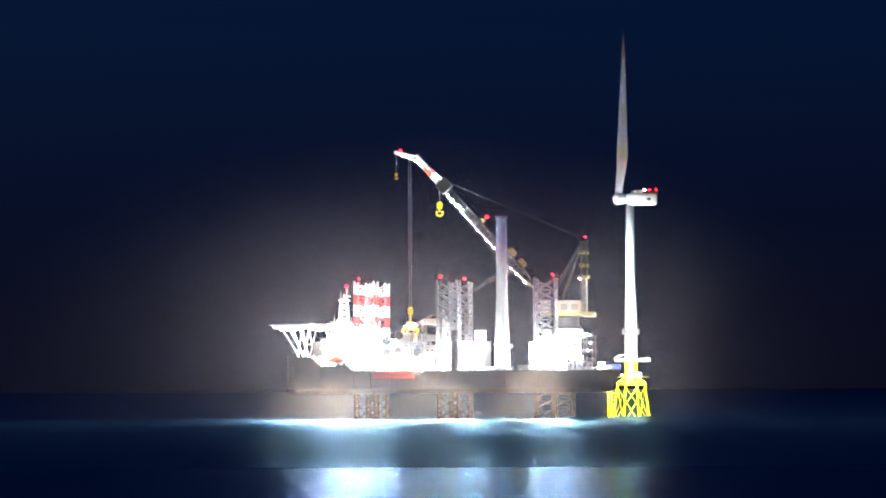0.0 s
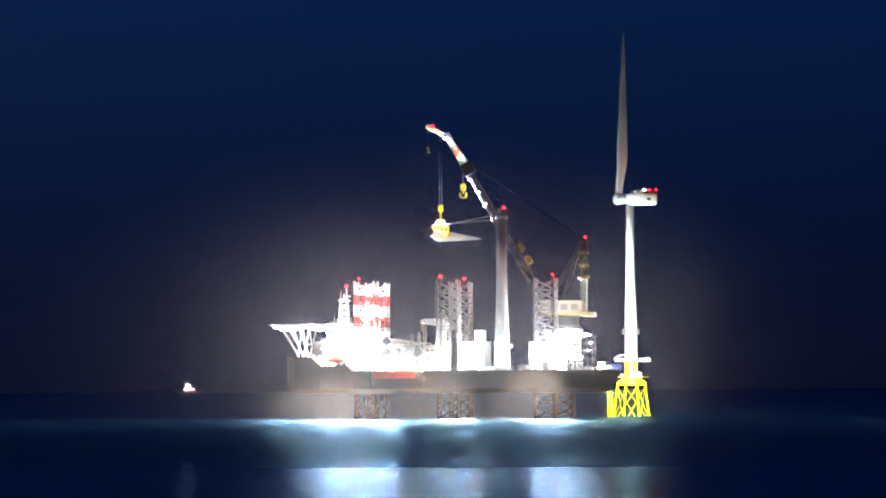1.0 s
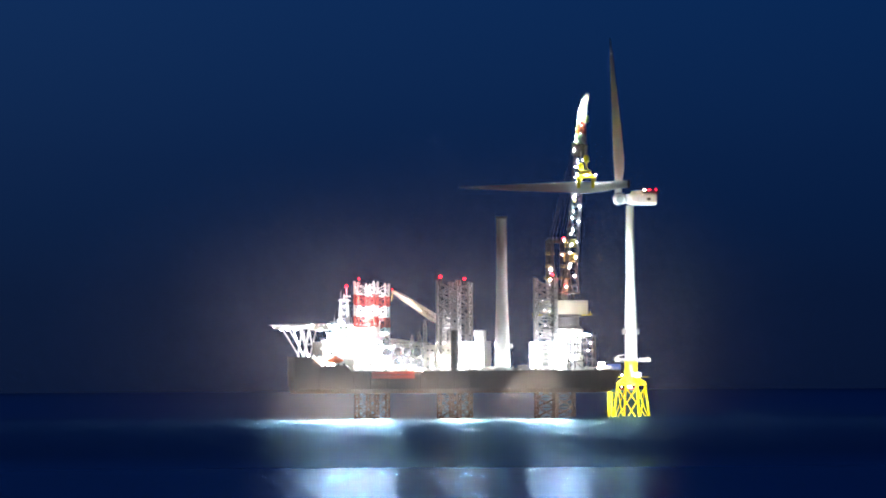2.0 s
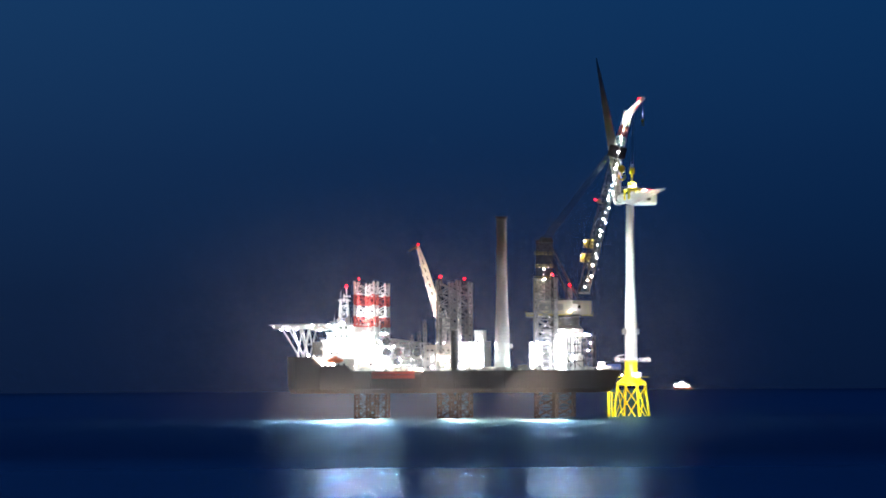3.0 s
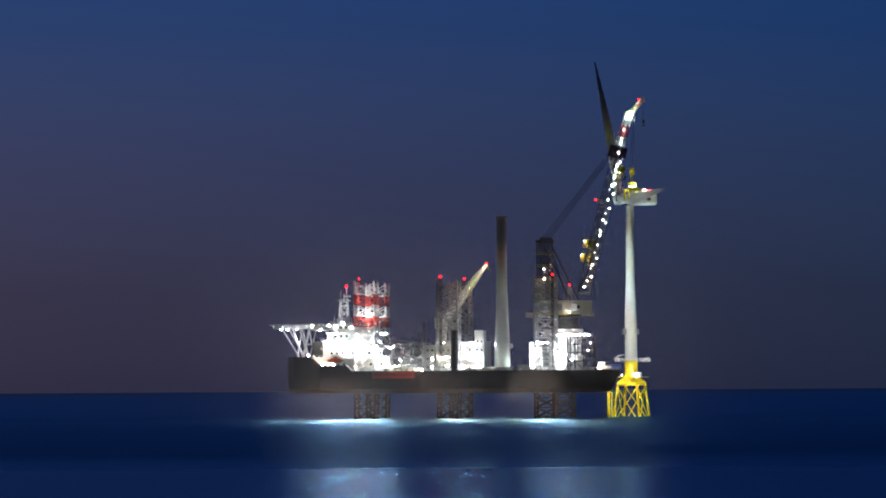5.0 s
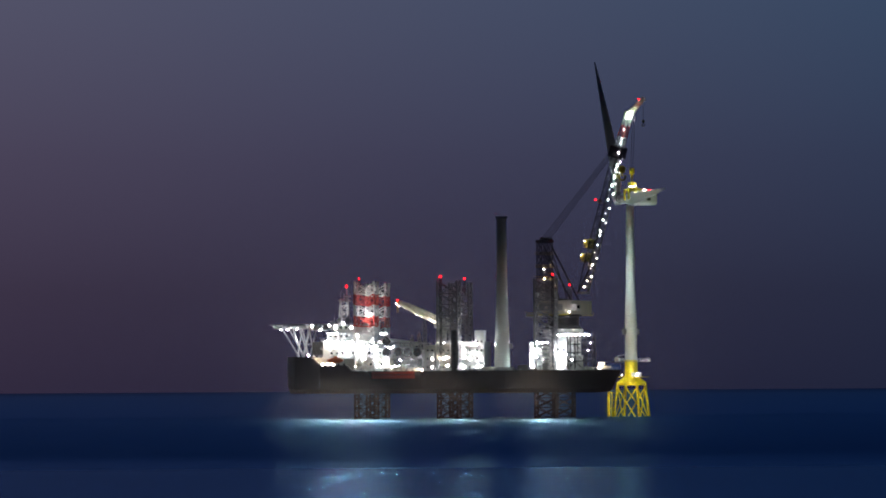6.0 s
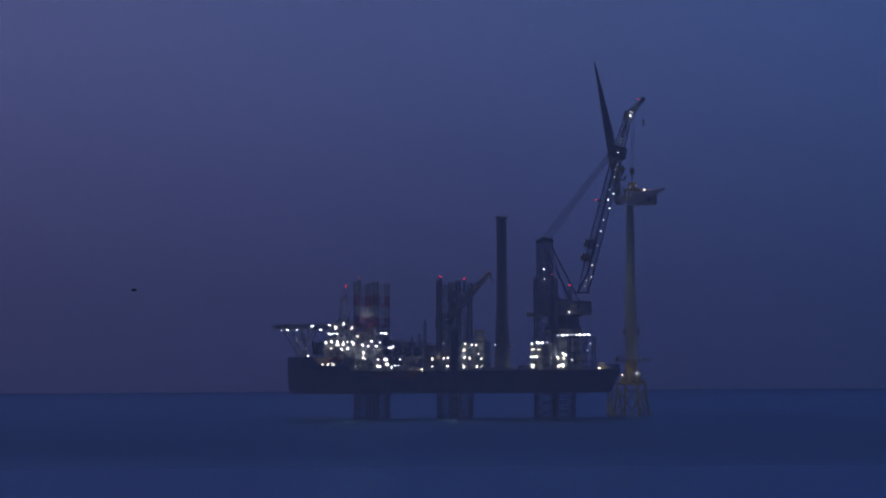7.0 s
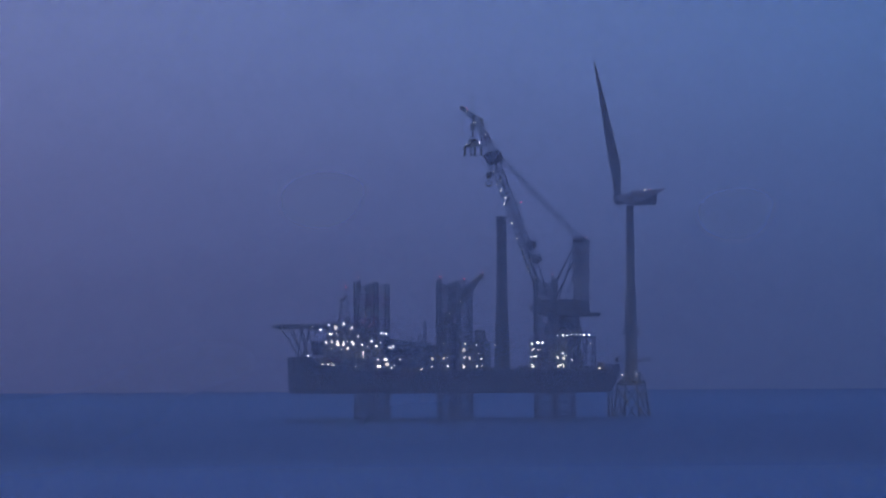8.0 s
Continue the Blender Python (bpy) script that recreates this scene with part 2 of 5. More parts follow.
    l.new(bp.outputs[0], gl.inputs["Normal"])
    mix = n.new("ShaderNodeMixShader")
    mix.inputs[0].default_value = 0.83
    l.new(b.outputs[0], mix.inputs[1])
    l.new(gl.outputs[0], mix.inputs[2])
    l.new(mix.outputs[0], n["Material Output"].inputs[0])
    ob = part("water", bm, m)
    ob.matrix_basis = pose(EYE[0], EYE[1], 0)
    return tagged(ob, "dark blue calm sea with faint swell", "sea", kind="structure")


def mist_material(name, colour, low, high, ramp_from=None, ramp_to=None, scale=0.004):
    """Thin mist: mostly clear, and scattering the light that falls on it from both sides."""
    m, n, l = nodes_of(name)
    n.clear()
    out = n.new("ShaderNodeOutputMaterial")
    tc = n.new("ShaderNodeTexCoord")
    mp = n.new("ShaderNodeMapping")
    mp.inputs["Scale"].default_value = (scale, scale, scale * 2.5)
    l.new(tc.outputs["Object"], mp.inputs[0])
    nz = n.new("ShaderNodeTexNoise")
    nz.inputs["Scale"].default_value, nz.inputs["Detail"].default_value = 1.0, 3
    l.new(mp.outputs[0], nz.inputs["Vector"])
    mr = n.new("ShaderNodeMapRange")
    mr.inputs["From Min"].default_value, mr.inputs["From Max"].default_value = 0.3, 0.7
    mr.inputs["To Min"].default_value, mr.inputs["To Max"].default_value = low, high
    l.new(nz.outputs[0], mr.inputs["Value"])
    fac = mr.outputs[0]
    if ramp_from is not None:
        sp = n.new("ShaderNodeSeparateXYZ")
        l.new(tc.outputs["Object"], sp.inputs[0])
        edge = n.new("ShaderNodeMapRange")
        edge.interpolation_type = "SMOOTHSTEP"
        edge.inputs["From Min"].default_value, edge.inputs["From Max"].default_value = ramp_from, ramp_to
        l.new(sp.outputs["X"], edge.inputs["Value"])
        mu = n.new("ShaderNodeMath")
        mu.operation = "MULTIPLY"
        l.new(edge.outputs[0], mu.inputs[0])
        l.new(fac, mu.inputs[1])
        fac = mu.outputs[0]
    tl = n.new("ShaderNodeBsdfTranslucent")
    tl.inputs[0].default_value = (*colour, 1)
    df = n.new("ShaderNodeBsdfDiffuse")
    df.inputs[0].default_value = (*colour, 1)
    half = n.new("ShaderNodeMixShader")
    half.inputs[0].default_value = 0.3
    l.new(tl.outputs[0], half.inputs[1])
    l.new(df.outputs[0], half.inputs[2])
    tr = n.new("ShaderNodeBsdfTransparent")
    mix = n.new("ShaderNodeMixShader")
    l.new(fac, mix.inputs[0])
    l.new(tr.outputs[0], mix.inputs[1])
    l.new(half.outputs[0], mix.inputs[2])
    l.new(mix.outputs[0], out.inputs[0])
    return m


def sheet(bm, x0, x1, y, z0, z1, nx=24, nz=4):
    """A gently curved upright layer."""
    rows = []
    for k in range(nz + 1):
        z = z0 + (z1 - z0) * k / nz
        rows.append([bm.verts.new((x0 + (x1 - x0) * i / nx, y + 6 * math.sin(i * 0.9 + k * 1.7), z)) for i in range(nx + 1)])
    for a, b in zip(rows, rows[1:]):
        for i in range(nx):
            bm.faces.new((a[i], a[i + 1], b[i + 1], b[i]))


def fog_bank():
    """The fog of the morning, in drifting banks one behind another; it comes in from beyond the bow."""
    bm = B()
    sheet(bm, -2600, 0, 0, 0.3, 160, 60, 8)
    m = mist_material("sea_fog", (0.96, 0.98, 1.0), 0.215, 0.275, -100, -1500, 0.004)
    ob = part("fog_bank", bm, m, smooth=True)
    ob.matrix_basis = pose(-900, -1150, 0)
    tagged(ob, "pale blue sea fog drifting over the water", "fog", kind="stuff")
    return [ob] + [copy_thing(ob, pose(-900, -1150 + 35 * k, 0)) for k in range(1, 5)]


def glare_haze():
    """Thin sheets added for the floodlights' halo of lens glare and haze; it thins out upwards and to the sides."""
    bm = B()
    for y in (46, 70):
        sheet(bm, -300, 300, y, 0.3, 230, 20, 8)
    sheet(bm, -300, 300, -62, 0.3, 230, 20, 8)
    m = mist_material("glare_haze", (0.9, 0.86, 0.92), 0.045, 0.054, scale=0.01)
    n, l = m.node_tree.nodes, m.node_tree.links
    tc = n.new("ShaderNodeTexCoord")
    mp = n.new("ShaderNodeMapping")
    mp.inputs["Location"].default_value = (0.06, 0, -0.15)
    mp.inputs["Scale"].default_value = (1 / 240, 0, 1 / 125)
    l.new(tc.outputs["Object"], mp.inputs[0])
    ln = n.new("ShaderNodeVectorMath")
    ln.operation = "LENGTH"
    l.new(mp.outputs[0], ln.inputs[0])
    mr = n.new("ShaderNodeMapRange")
    mr.interpolation_type = "SMOOTHSTEP"
    mr.inputs["To Min"].default_value, mr.inputs["To Max"].default_value = 1.0, 0.0
    l.new(ln.outputs["Value"], mr.inputs["Value"])
    mix = [x for x in n if x.bl_idname == "ShaderNodeMixShader" and x.inputs[0].is_linked][0]
    mu = n.new("ShaderNodeMath")
    mu.operation = "MULTIPLY"
    l.new(mix.inputs[0].links[0].from_socket, mu.inputs[0])
    l.new(mr.outputs[0], mu.inputs[1])
    l.new(mu.outputs[0], mix.inputs[0])
    ob = part("glare_haze", bm, m, smooth=True)
    return tagged(ob, "faint translucent sheets added for haze and glare round the floodlit vessel", "mist", kind="stuff")


sky = dawn_sky()
horizon_haze()
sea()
fog = fog_bank()
glare_haze()

# ---------------------------------------------------------------- the vessel
SHIP = pose(0, 0, 0, 0, 0, -10)


def aboard(u, v, z, turn=0):
    return SHIP @ pose(u, v, z, 0, 0, turn)


DECKZ = 22.4


def vessel():
    ship = thing("jack_up_vessel", SHIP, "dark-hulled jack-up vessel with white deckhouse standing on lattice legs", "ship")
    # hull: sections along the length (u, half breadth, keel z, sheer z, half breadth at keel)
    bm = B()
    secs = [(-76.0, 2.0, 17.0, 29.6, 1.0), (-74.6, 6.0, 12.1, 29.6, 3.0), (-70, 13.5, 11.9, 29.6, 11), (-59.6, 20.5, 11.9, 29.4, 19.5), (-55.8, 22.8, 11.9, 25.6, 22), (-42.6, 24.8, 11.9, 25.4, 24.6), (-39.8, 25, 11.9, DECKZ, 25), (76, 25, 11.9, DECKZ, 25)]
    rings = []
    for u, w, k, s, wk in secs:
        rings.append([bm.verts.new(p) for p in ((u, -wk + 0.8, k), (u, -w, k + 2.2), (u, -w, s), (u, w, s), (u, w, k + 2.2), (u, wk - 0.8, k))])
    # the stern rakes forward below and is cut back on the far quarter
    rings.append([bm.verts.new(p) for p in ((83.4, -23.6, 12.6), (84.6, -24.4, 14.6), (88.3, -24.4, DECKZ), (79.7, 24.4, DECKZ), (76.6, 24.4, 14.6), (76.2, 23.6, 12.6))])
    for a, b in zip(rings, rings[1:]):
        for i in range(6):
            bm.faces.new((a[i], a[(i + 1) % 6], b[(i + 1) % 6], b[i]))
    bm.faces.new(rings[0])
    bm.faces.new(rings[-1][::-1])
    hull = part("hull", bm, HULL, ship)
    bm = B()
    box(bm, -39.6, 78.5, -24.9, 24.9, DECKZ + 0.004, DECKZ + 0.12)
    box(bm, 78.5, 86.6, -24.3, -8, DECKZ + 0.004, DECKZ + 0.12)
    part("deck", bm, DECK, ship)
    # rubbing strakes, plates along the side, the red glow amidships painted on a panel
    for zz in (20.6, 15.2):
        bm = B()
        box(bm, -39, 83.5, -25.35, -24.9, zz, zz + 0.35, 0.08)
        part("fender_strake", bm, HULL, hull)
    bm = B()
    box(bm, -30, -9.5, -25.3, -25.003, 19.0, 22.3, 0.06)
    part("red_panel", bm, HULLRED, hull, "red painted panel standing in for the glow on the hull")
    for i in range(16):
        bm = B()
        x = -39 + i * 8.0
        box(bm, x, x + 0.3, -25.25, -25.003, 13.5, 22.2, 0.05)
        part("hull_rib", bm, HULL, hull)
    # bulwark rail
    bm = B()
    x = -39.0
    while x < 87:
        if not -30 < x < 0:
            tube(bm, (x, -24.6, DECKZ), (x, -24.6, DECKZ + 1.15), 0.05, n=5)
        x += 2.2
    for h in (0.6, 1.15):
        tube(bm, (0, -24.6, DECKZ + h), (87, -24.6, DECKZ + h), 0.04, n=5)
        tube(bm, (-39, -24.6, DECKZ + h), (-30, -24.6, DECKZ + h), 0.04, n=5)
    part("deck_rail", bm, WHITE, ship)

    # legs: three pairs
    def leg(u, v, top, bands, chordmat, name_label):
        holder = new("leg")
        holder.parent = ship
        holder.matrix_basis = pose(u, v, 0)
        holder["label"] = name_label
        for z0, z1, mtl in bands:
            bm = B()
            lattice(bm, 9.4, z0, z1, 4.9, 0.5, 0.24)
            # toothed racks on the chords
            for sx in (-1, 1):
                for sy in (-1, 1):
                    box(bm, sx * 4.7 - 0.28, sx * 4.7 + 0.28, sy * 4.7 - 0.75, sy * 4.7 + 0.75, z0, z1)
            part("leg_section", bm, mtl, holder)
        for sx in (-1, 1):
            for sy in (-1, 1):
                bm = B()
                tube(bm, (sx * 4.7, sy * 4.7, top), (sx * 4.7, sy * 4.7, top + 1.1), 0.75, 0.35, n=10)
                part("leg_cap", bm, bands[-1][2], holder)
        return holder

    zt = 64.21
    # every leg takes the dark material from its foot up to the deck
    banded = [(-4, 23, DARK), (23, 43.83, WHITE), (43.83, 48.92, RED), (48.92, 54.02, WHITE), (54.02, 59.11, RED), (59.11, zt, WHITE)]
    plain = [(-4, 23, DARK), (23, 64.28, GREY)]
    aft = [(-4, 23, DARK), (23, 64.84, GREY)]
    for u, v in ((-34.43, -16), (-35.49, 17)):
        leg(u, v, zt, banded, WHITE, "lattice leg with red and white bands")
    for u, v in ((5.37, -16), (5.43, 17)):
        leg(u, v, 64.28, plain, GREY, "grey lattice leg")
    leg(51.75, -16, 64.84, aft, GREY, "grey lattice leg")
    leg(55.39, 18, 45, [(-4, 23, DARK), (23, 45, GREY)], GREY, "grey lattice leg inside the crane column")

    # jacking houses round the legs
    for u, v, h in ((-35.59, 17, 11), (5.31, 17, 9)):
        bm = B()
        for sx in (-1, 1):
            box(bm, u + sx * 6.4 - 1.1, u + sx * 6.4 + 1.1, v - 6.5, v + 6.5, DECKZ, DECKZ + h, 0.15)
            box(bm, u - 5.2, u + 5.2, v + sx * 6.2 - 0.7, v + sx * 6.2 + 0.7, DECKZ + h * 0.55, DECKZ + h, 0.1)
        part("jacking_house", bm, WHITE, ship)
    return ship, hull


def deckhouse(ship):
    """The accommodation block: decks stacked and set back, with rails, windows and the bridge."""
    house = new("deckhouse")
    house.parent = ship
    house["label"] = "white floodlit accommodation block"
    floors = [  # u0, u1, v0, v1, z0, z1
        (-59.34, -22.66, -19.5, 19.5, DECKZ, 28.89),
        (-54.95, -24.84, -19, 19, 28.89, 33.18),
        (-54.95, -28.66, -18, 18, 33.18, 37.20),
        (-53.30, -29.75, -17, 17, 37.20, 41.22),
        (-51.10, -39.59, -16, 16, 41.22, 45.25),
    ]
    pane = None
    for k, (u0, u1, v0, v1, z0, z1) in enumerate(floors):
        bm = B()
        box(bm, u0, u1, v0, v1, z0, z1 - 0.25, 0.12)
        storey = part("storey", bm, WHITE if k != 0 else CREAM, house)
        bm = B()
        box(bm, u0 - 0.9, u1 + 0.9, v0 - 1.1, v1 + 1.1, z1 - 0.25, z1, 0.06)
        part("deck_slab", bm, WHITE, house)
        bm = B()
        x = u0 - 0.7
        while x < u1 + 0.8:
            tube(bm, (x, v0 - 1.0, z1), (x, v0 - 1.0, z1 + 1.1), 0.05, n=5)
            x += 1.8
        for h in (0.55, 1.1):
            tube(bm, (u0 - 0.7, v0 - 1.0, z1 + h), (u1 + 0.7, v0 - 1.0, z1 + h), 0.04, n=5)
        part("rail", bm, WHITE, house)
        # windows along the side, some lit
        count = int((u1 - u0) / 2.6)
        for i in range(count):
            if random.random() < 0.4:
                continue
            x = u0 + 1.2 + i * 2.6
            bm = B()
            box(bm, x, x + 1.0, v0 - 0.06, v0 + 0.05, (z0 + z1) / 2 - 0.35, (z0 + z1) / 2 + 0.65, 0.03)
            part("window_pane", bm, LIT if random.random() < 0.5 else GLASS, storey)
    # bridge front windows
    bm = B()
    box(bm, -51.10 - 0.08, -51.10 + 0.05, -14, 14, 42.29, 44.17, 0.03)
    part("bridge_window", bm, GLASS, house)
    # a solid dark block paints the shade of an opening under the helideck
    bm = B()
    box(bm, -60.72, -54.67, -16.5, 16.5, 30.62, 36.79, 0.1)
    part("mooring_deck_block", bm, DARK, house, "dark block painting the shade of an opening below the helideck")
    # funnels and vents on top
    for x, y, w, h in ((-36.31, -6, 2.2, 4), (-33.58, 6, 2.6, 5), (-48.36, 8, 1.6, 2.5), (-45.62, -9, 1.2, 2)):
        bm = B()
        zb = 41.22 if x > -39.05 else 45.25
        box(bm, x - w / 2, x + w / 2, y - w / 2, y + w / 2, zb, zb + h, 0.2)
        box(bm, x - w / 2 - 0.15, x + w / 2 + 0.15, y - w / 2 - 0.15, y + w / 2 + 0.15, zb + h, zb + h + 0.25, 0.05)
        part("vent_housing", bm, WHITE, house)
    # outside stairs
    bm = B()
    for k, (z0, z1) in enumerate(((28.89, 33.18), (33.18, 37.20))):
        x = -36.31 + k * 2
        for i in range(12):
            f = i / 12
            box(bm, x + f * 5, x + f * 5 + 0.5, -19.9, -19.05, z0 + f * (z1 - z0), z0 + f * (z1 - z0) + 0.08)
        tube(bm, (x, -19.9, z0 + 0.9), (x + 5, -19.9, z1 + 0.9), 0.05, n=5)
        tube(bm, (x, -19.9, z0), (x + 5, -19.9, z1), 0.1, n=5)
    part("outside_stair", bm, GREY, house)
    return house


def helideck(ship):
    deck = new("helideck")
    deck.parent = ship
    deck["label"] = "octagonal helideck on white braces over the bow"
    uc, r, zt = -71.34, 12.6, 45.26
    bm = B()
    bmesh.ops.create_cone(bm, cap_ends=True, segments=8, radius1=r, radius2=r, depth=0.7, matrix=pose(uc, 0, zt - 0.35, 0, 0, 22.5))
    part("platform", bm, GREY, deck)
    bm = B()
    for i in range(8):
        a0, a1 = radians(22.5 + 45 * i), radians(67.5 + 45 * i)
        p0, p1 = (uc + r * math.cos(a0), r * math.sin(a0)), (uc + r * math.cos(a1), r * math.sin(a1))
        q0, q1 = (uc + (r + 1.4) * math.cos(a0), (r + 1.4) * math.sin(a0)), (uc + (r + 1.4) * math.cos(a1), (r + 1.4) * math.sin(a1))
        tube(bm, (*q0, zt - 0.2), (*q1, zt - 0.2), 0.08, n=5)
        for k in range(7):
            f = k / 6
            tube(bm, (p0[0] + f * (p1[0] - p0[0]), p0[1] + f * (p1[1] - p0[1]), zt - 0.7), (q0[0] + f * (q1[0] - q0[0]), q0[1] + f * (q1[1] - q0[1]), zt - 0.2), 0.06, n=5)
    part("safety_net_frame", bm, WHITE, deck)
    # girders below
    bm = B()
    for y in (-7, -2.4, 2.4, 7):
        box(bm, uc - 10.5, uc + 22, y - 0.25, y + 0.25, zt - 2.0, zt - 0.7)
    for x in range(-10, 23, 4):
        box(bm, uc + x - 0.2, uc + x + 0.2, -9, 9, zt - 1.7, zt - 0.7)
    part("girder_grid", bm, WHITE, deck)
    bm = B()
    base = 29.71
    for y in (-7.5, 7.5):
        for x0, x1 in ((-77.50, -69.13), (-72.20, -67.46), (-67.46, -70.24), (-67.46, -64.67), (-63.83, -66.90)):
            tube(bm, (x0, y, zt - 1.8), (x1, y * 0.8, base - 0.4), 0.29, n=8)
    for x in (-62, -66):
        tube(bm, (x, -8, base + 6), (x, 8, base + 6), 0.2, n=6)
    part("support_strut", bm, WHITE, deck)
    # the walkway from the helideck to the bridge
    bm = B()
    box(bm, -64.37, -53.80, -9, 9, 42.46, 44.36, 0.15)
    for x in range(4):
        box(bm, -63.25 + x * 2.4, -63.25 + x * 2.4 + 1.4, -8, -6, 44.36, 45.45, 0.1)
    part("walkway_house", bm, WHITE, deck)
    return deck


def lattice_mast(ship, u, v, z0, z1, w0, w1, material, label):
    mast = new("mast")
    mast.parent = ship
    mast.matrix_basis = pose(u, v, 0)
    mast["label"] = label
    bm = B()
    n = max(3, int((z1 - z0) / 2.6))
    for i in range(n):
        f0, f1 = i / n, (i + 1) / n
        a, b = (w0 + (w1 - w0) * f0) / 2, (w0 + (w1 - w0) * f1) / 2
        za, zb = z0 + (z1 - z0) * f0, z0 + (z1 - z0) * f1
        ca, cb = [(-a, -a), (a, -a), (a, a), (-a, a)], [(-b, -b), (b, -b), (b, b), (-b, b)]
        for k in range(4):
            j = (k + 1) % 4
            tube(bm, (*ca[k], za), (*cb[k], zb), 0.17, n=6)
            tube(bm, (*ca[k], za), (*cb[j], zb), 0.1, n=5)
            tube(bm, (*cb[k], zb), (*cb[j], zb), 0.1, n=5)
    part("mast_frame", bm, material, mast)
    return mast


def lamp_at(parent, p, material, r=0.3, name="floodlight"):
    bm = B()
    bmesh.ops.create_icosphere(bm, subdivisions=2, radius=r * 0.84)
    bmesh.ops.scale(bm, vec=(1, 1, 0.75), verts=bm.verts[:])
    o = part(name, bm, material, parent, at=pose(*p), smooth=True)
    return o


def hooded(parent, p, material, r=0.3):
    """A floodlight that looks outboard, in a dark steel housing."""
    bm = B()
    bmesh.ops.create_uvsphere(bm, u_segments=12, v_segments=8, radius=r)
    for q in bm.verts:
        q.co.y = min(q.co.y, 0.0) * 0.8
    lamp = part("floodlight", bm, material, parent, at=pose(*p), smooth=True)
    part("housing", box(B(), -r * 1.15, r * 1.15, 0.02, 0.02 + r * 1.1, -r * 1.15, r * 1.15, r * 0.2), DARK, lamp)
    return lamp


ship, hull = vessel()
house = deckhouse(ship)
heli = helideck(ship)

radar = lattice_mast(ship, -47.66, -4, 44.99, 57.18, 4.4, 3.2, WHITE, "white lattice radar mast")
bm = B()
box(bm, -2.6, 2.6, -2.2, 2.2, 56.37, 56.91, 0.05)
box(bm, -0.4, 3.2, -0.2, 0.2, 58.27, 58.81, 0.05)
tube(bm, (1.2, 0, 56.64), (1.2, 0, 62.61), 0.16)
tube(bm, (-1.6, 0, 56.64), (-1.6, 0, 60.98), 0.12)
tube(bm, (0, 0, 56.64), (0, 0, 59.62), 0.35)
part("radar_top", bm, WHITE, radar)

# red lights and their poles
for u, z0, z1, v in ((-37.53, 60, 66.41, -17), (2.26, 30, 66.75, -20), (7.44, 60, 66.67, 17), (55.79, 23, 67.09, -21)):
    bm = B()
    lattice(bm, 0.9, z0, z1 - 0.3, 2.2, 0.09, 0.05)
    pole = part("light_pole", bm, DARK, ship, at=pose(u, v, 0))
    lamp_at(pole, (0, 0, z1 + 0.2), REDLAMP, 0.42, "obstruction_light")
lamp_at(radar, (1.2, 0, 63.15), REDLAMP, 0.5, "obstruction_light")


# ---------------------------------------------------------------- things on deck
def blade_mesh(bm, length=81.5, root=1.75, sweep=-3.2):
    """A blade along +x from its root flange; the leading edge looks to +z."""
    rings = []
    n = 20
    for k in range(27):
        f = k / 26
        if f < 0.22:
            s = f / 0.22
            chord, thick = 2 * root + (5.3 - 2 * root) * s * s * (3 - 2 * s), 2 * root - (2 * root - 1.7) * s
        else:
            s = (f - 0.22) / 0.78
            chord, thick = 5.3 * (1 - s) ** 0.9 + 0.5, 1.7 * (1 - s) ** 1.25 + 0.08
        twist = radians(14) * (1 - f) ** 2
        bend = sweep * f * f
        ring = []
        for i in range(n):
            a = 2 * math.pi * i / n
            c, t = math.cos(a) * chord / 2, math.sin(a) * thick / 2
            round_part = max(0.0, 1 - f / 0.15)
            t *= round_part + (1 - round_part) * (0.62 + 0.38 * math.cos(a))
            c -= (1 - round_part) * (chord * 0.22)
            ring.append(bm.verts.new((f * length, bend + t * math.cos(twist) - c * math.sin(twist), c * math.cos(twist) + t * math.sin(twist))))
        rings.append(ring)
    for a, b in zip(rings, rings[1:]):
        for i in range(n):
            bm.faces.new((a[i], a[(i + 1) % n], b[(i + 1) % n], b[i]))
    bm.faces.new(rings[0][::-1])
    bm.faces.new(rings[-1])
    return bm


def rotor_blade(m):
    b = thing("turbine_blade", m, "long white tapered turbine blade with dark root flange", "turbine blade", "turbine blades")
    part("blade_shell", blade_mesh(B()), BLADE, b, smooth=True)
    bm = B()
    turned(bm, [(1.2, -0.25), (2.05, -0.2), (2.1, 0.25), (1.76, 0.4)], 28, "X")
    part("root_flange", bm, COVER, b, "dark bolted root flange", smooth=False)
    bm = B()
    turned(bm, [(1.98, -0.26), (1.85, -0.33), (0.2, -0.36)], 24, "X")
    part("root_cover", bm, COVER, b)
    return b


# blades waiting in the rack lie across the deck, roots to the near side
racked = [(-23.89, 36.50), (-23.92, 31.42), (-18.48, 31.38), (-13.86, 31.34), (-9.24, 31.31), (-18.50, 26.84)]
first = rotor_blade(aboard(racked[0][0], -20, racked[0][1], 90))
for u, z in racked[1:]:
    copy_thing(first, aboard(u, -20, z, 90))


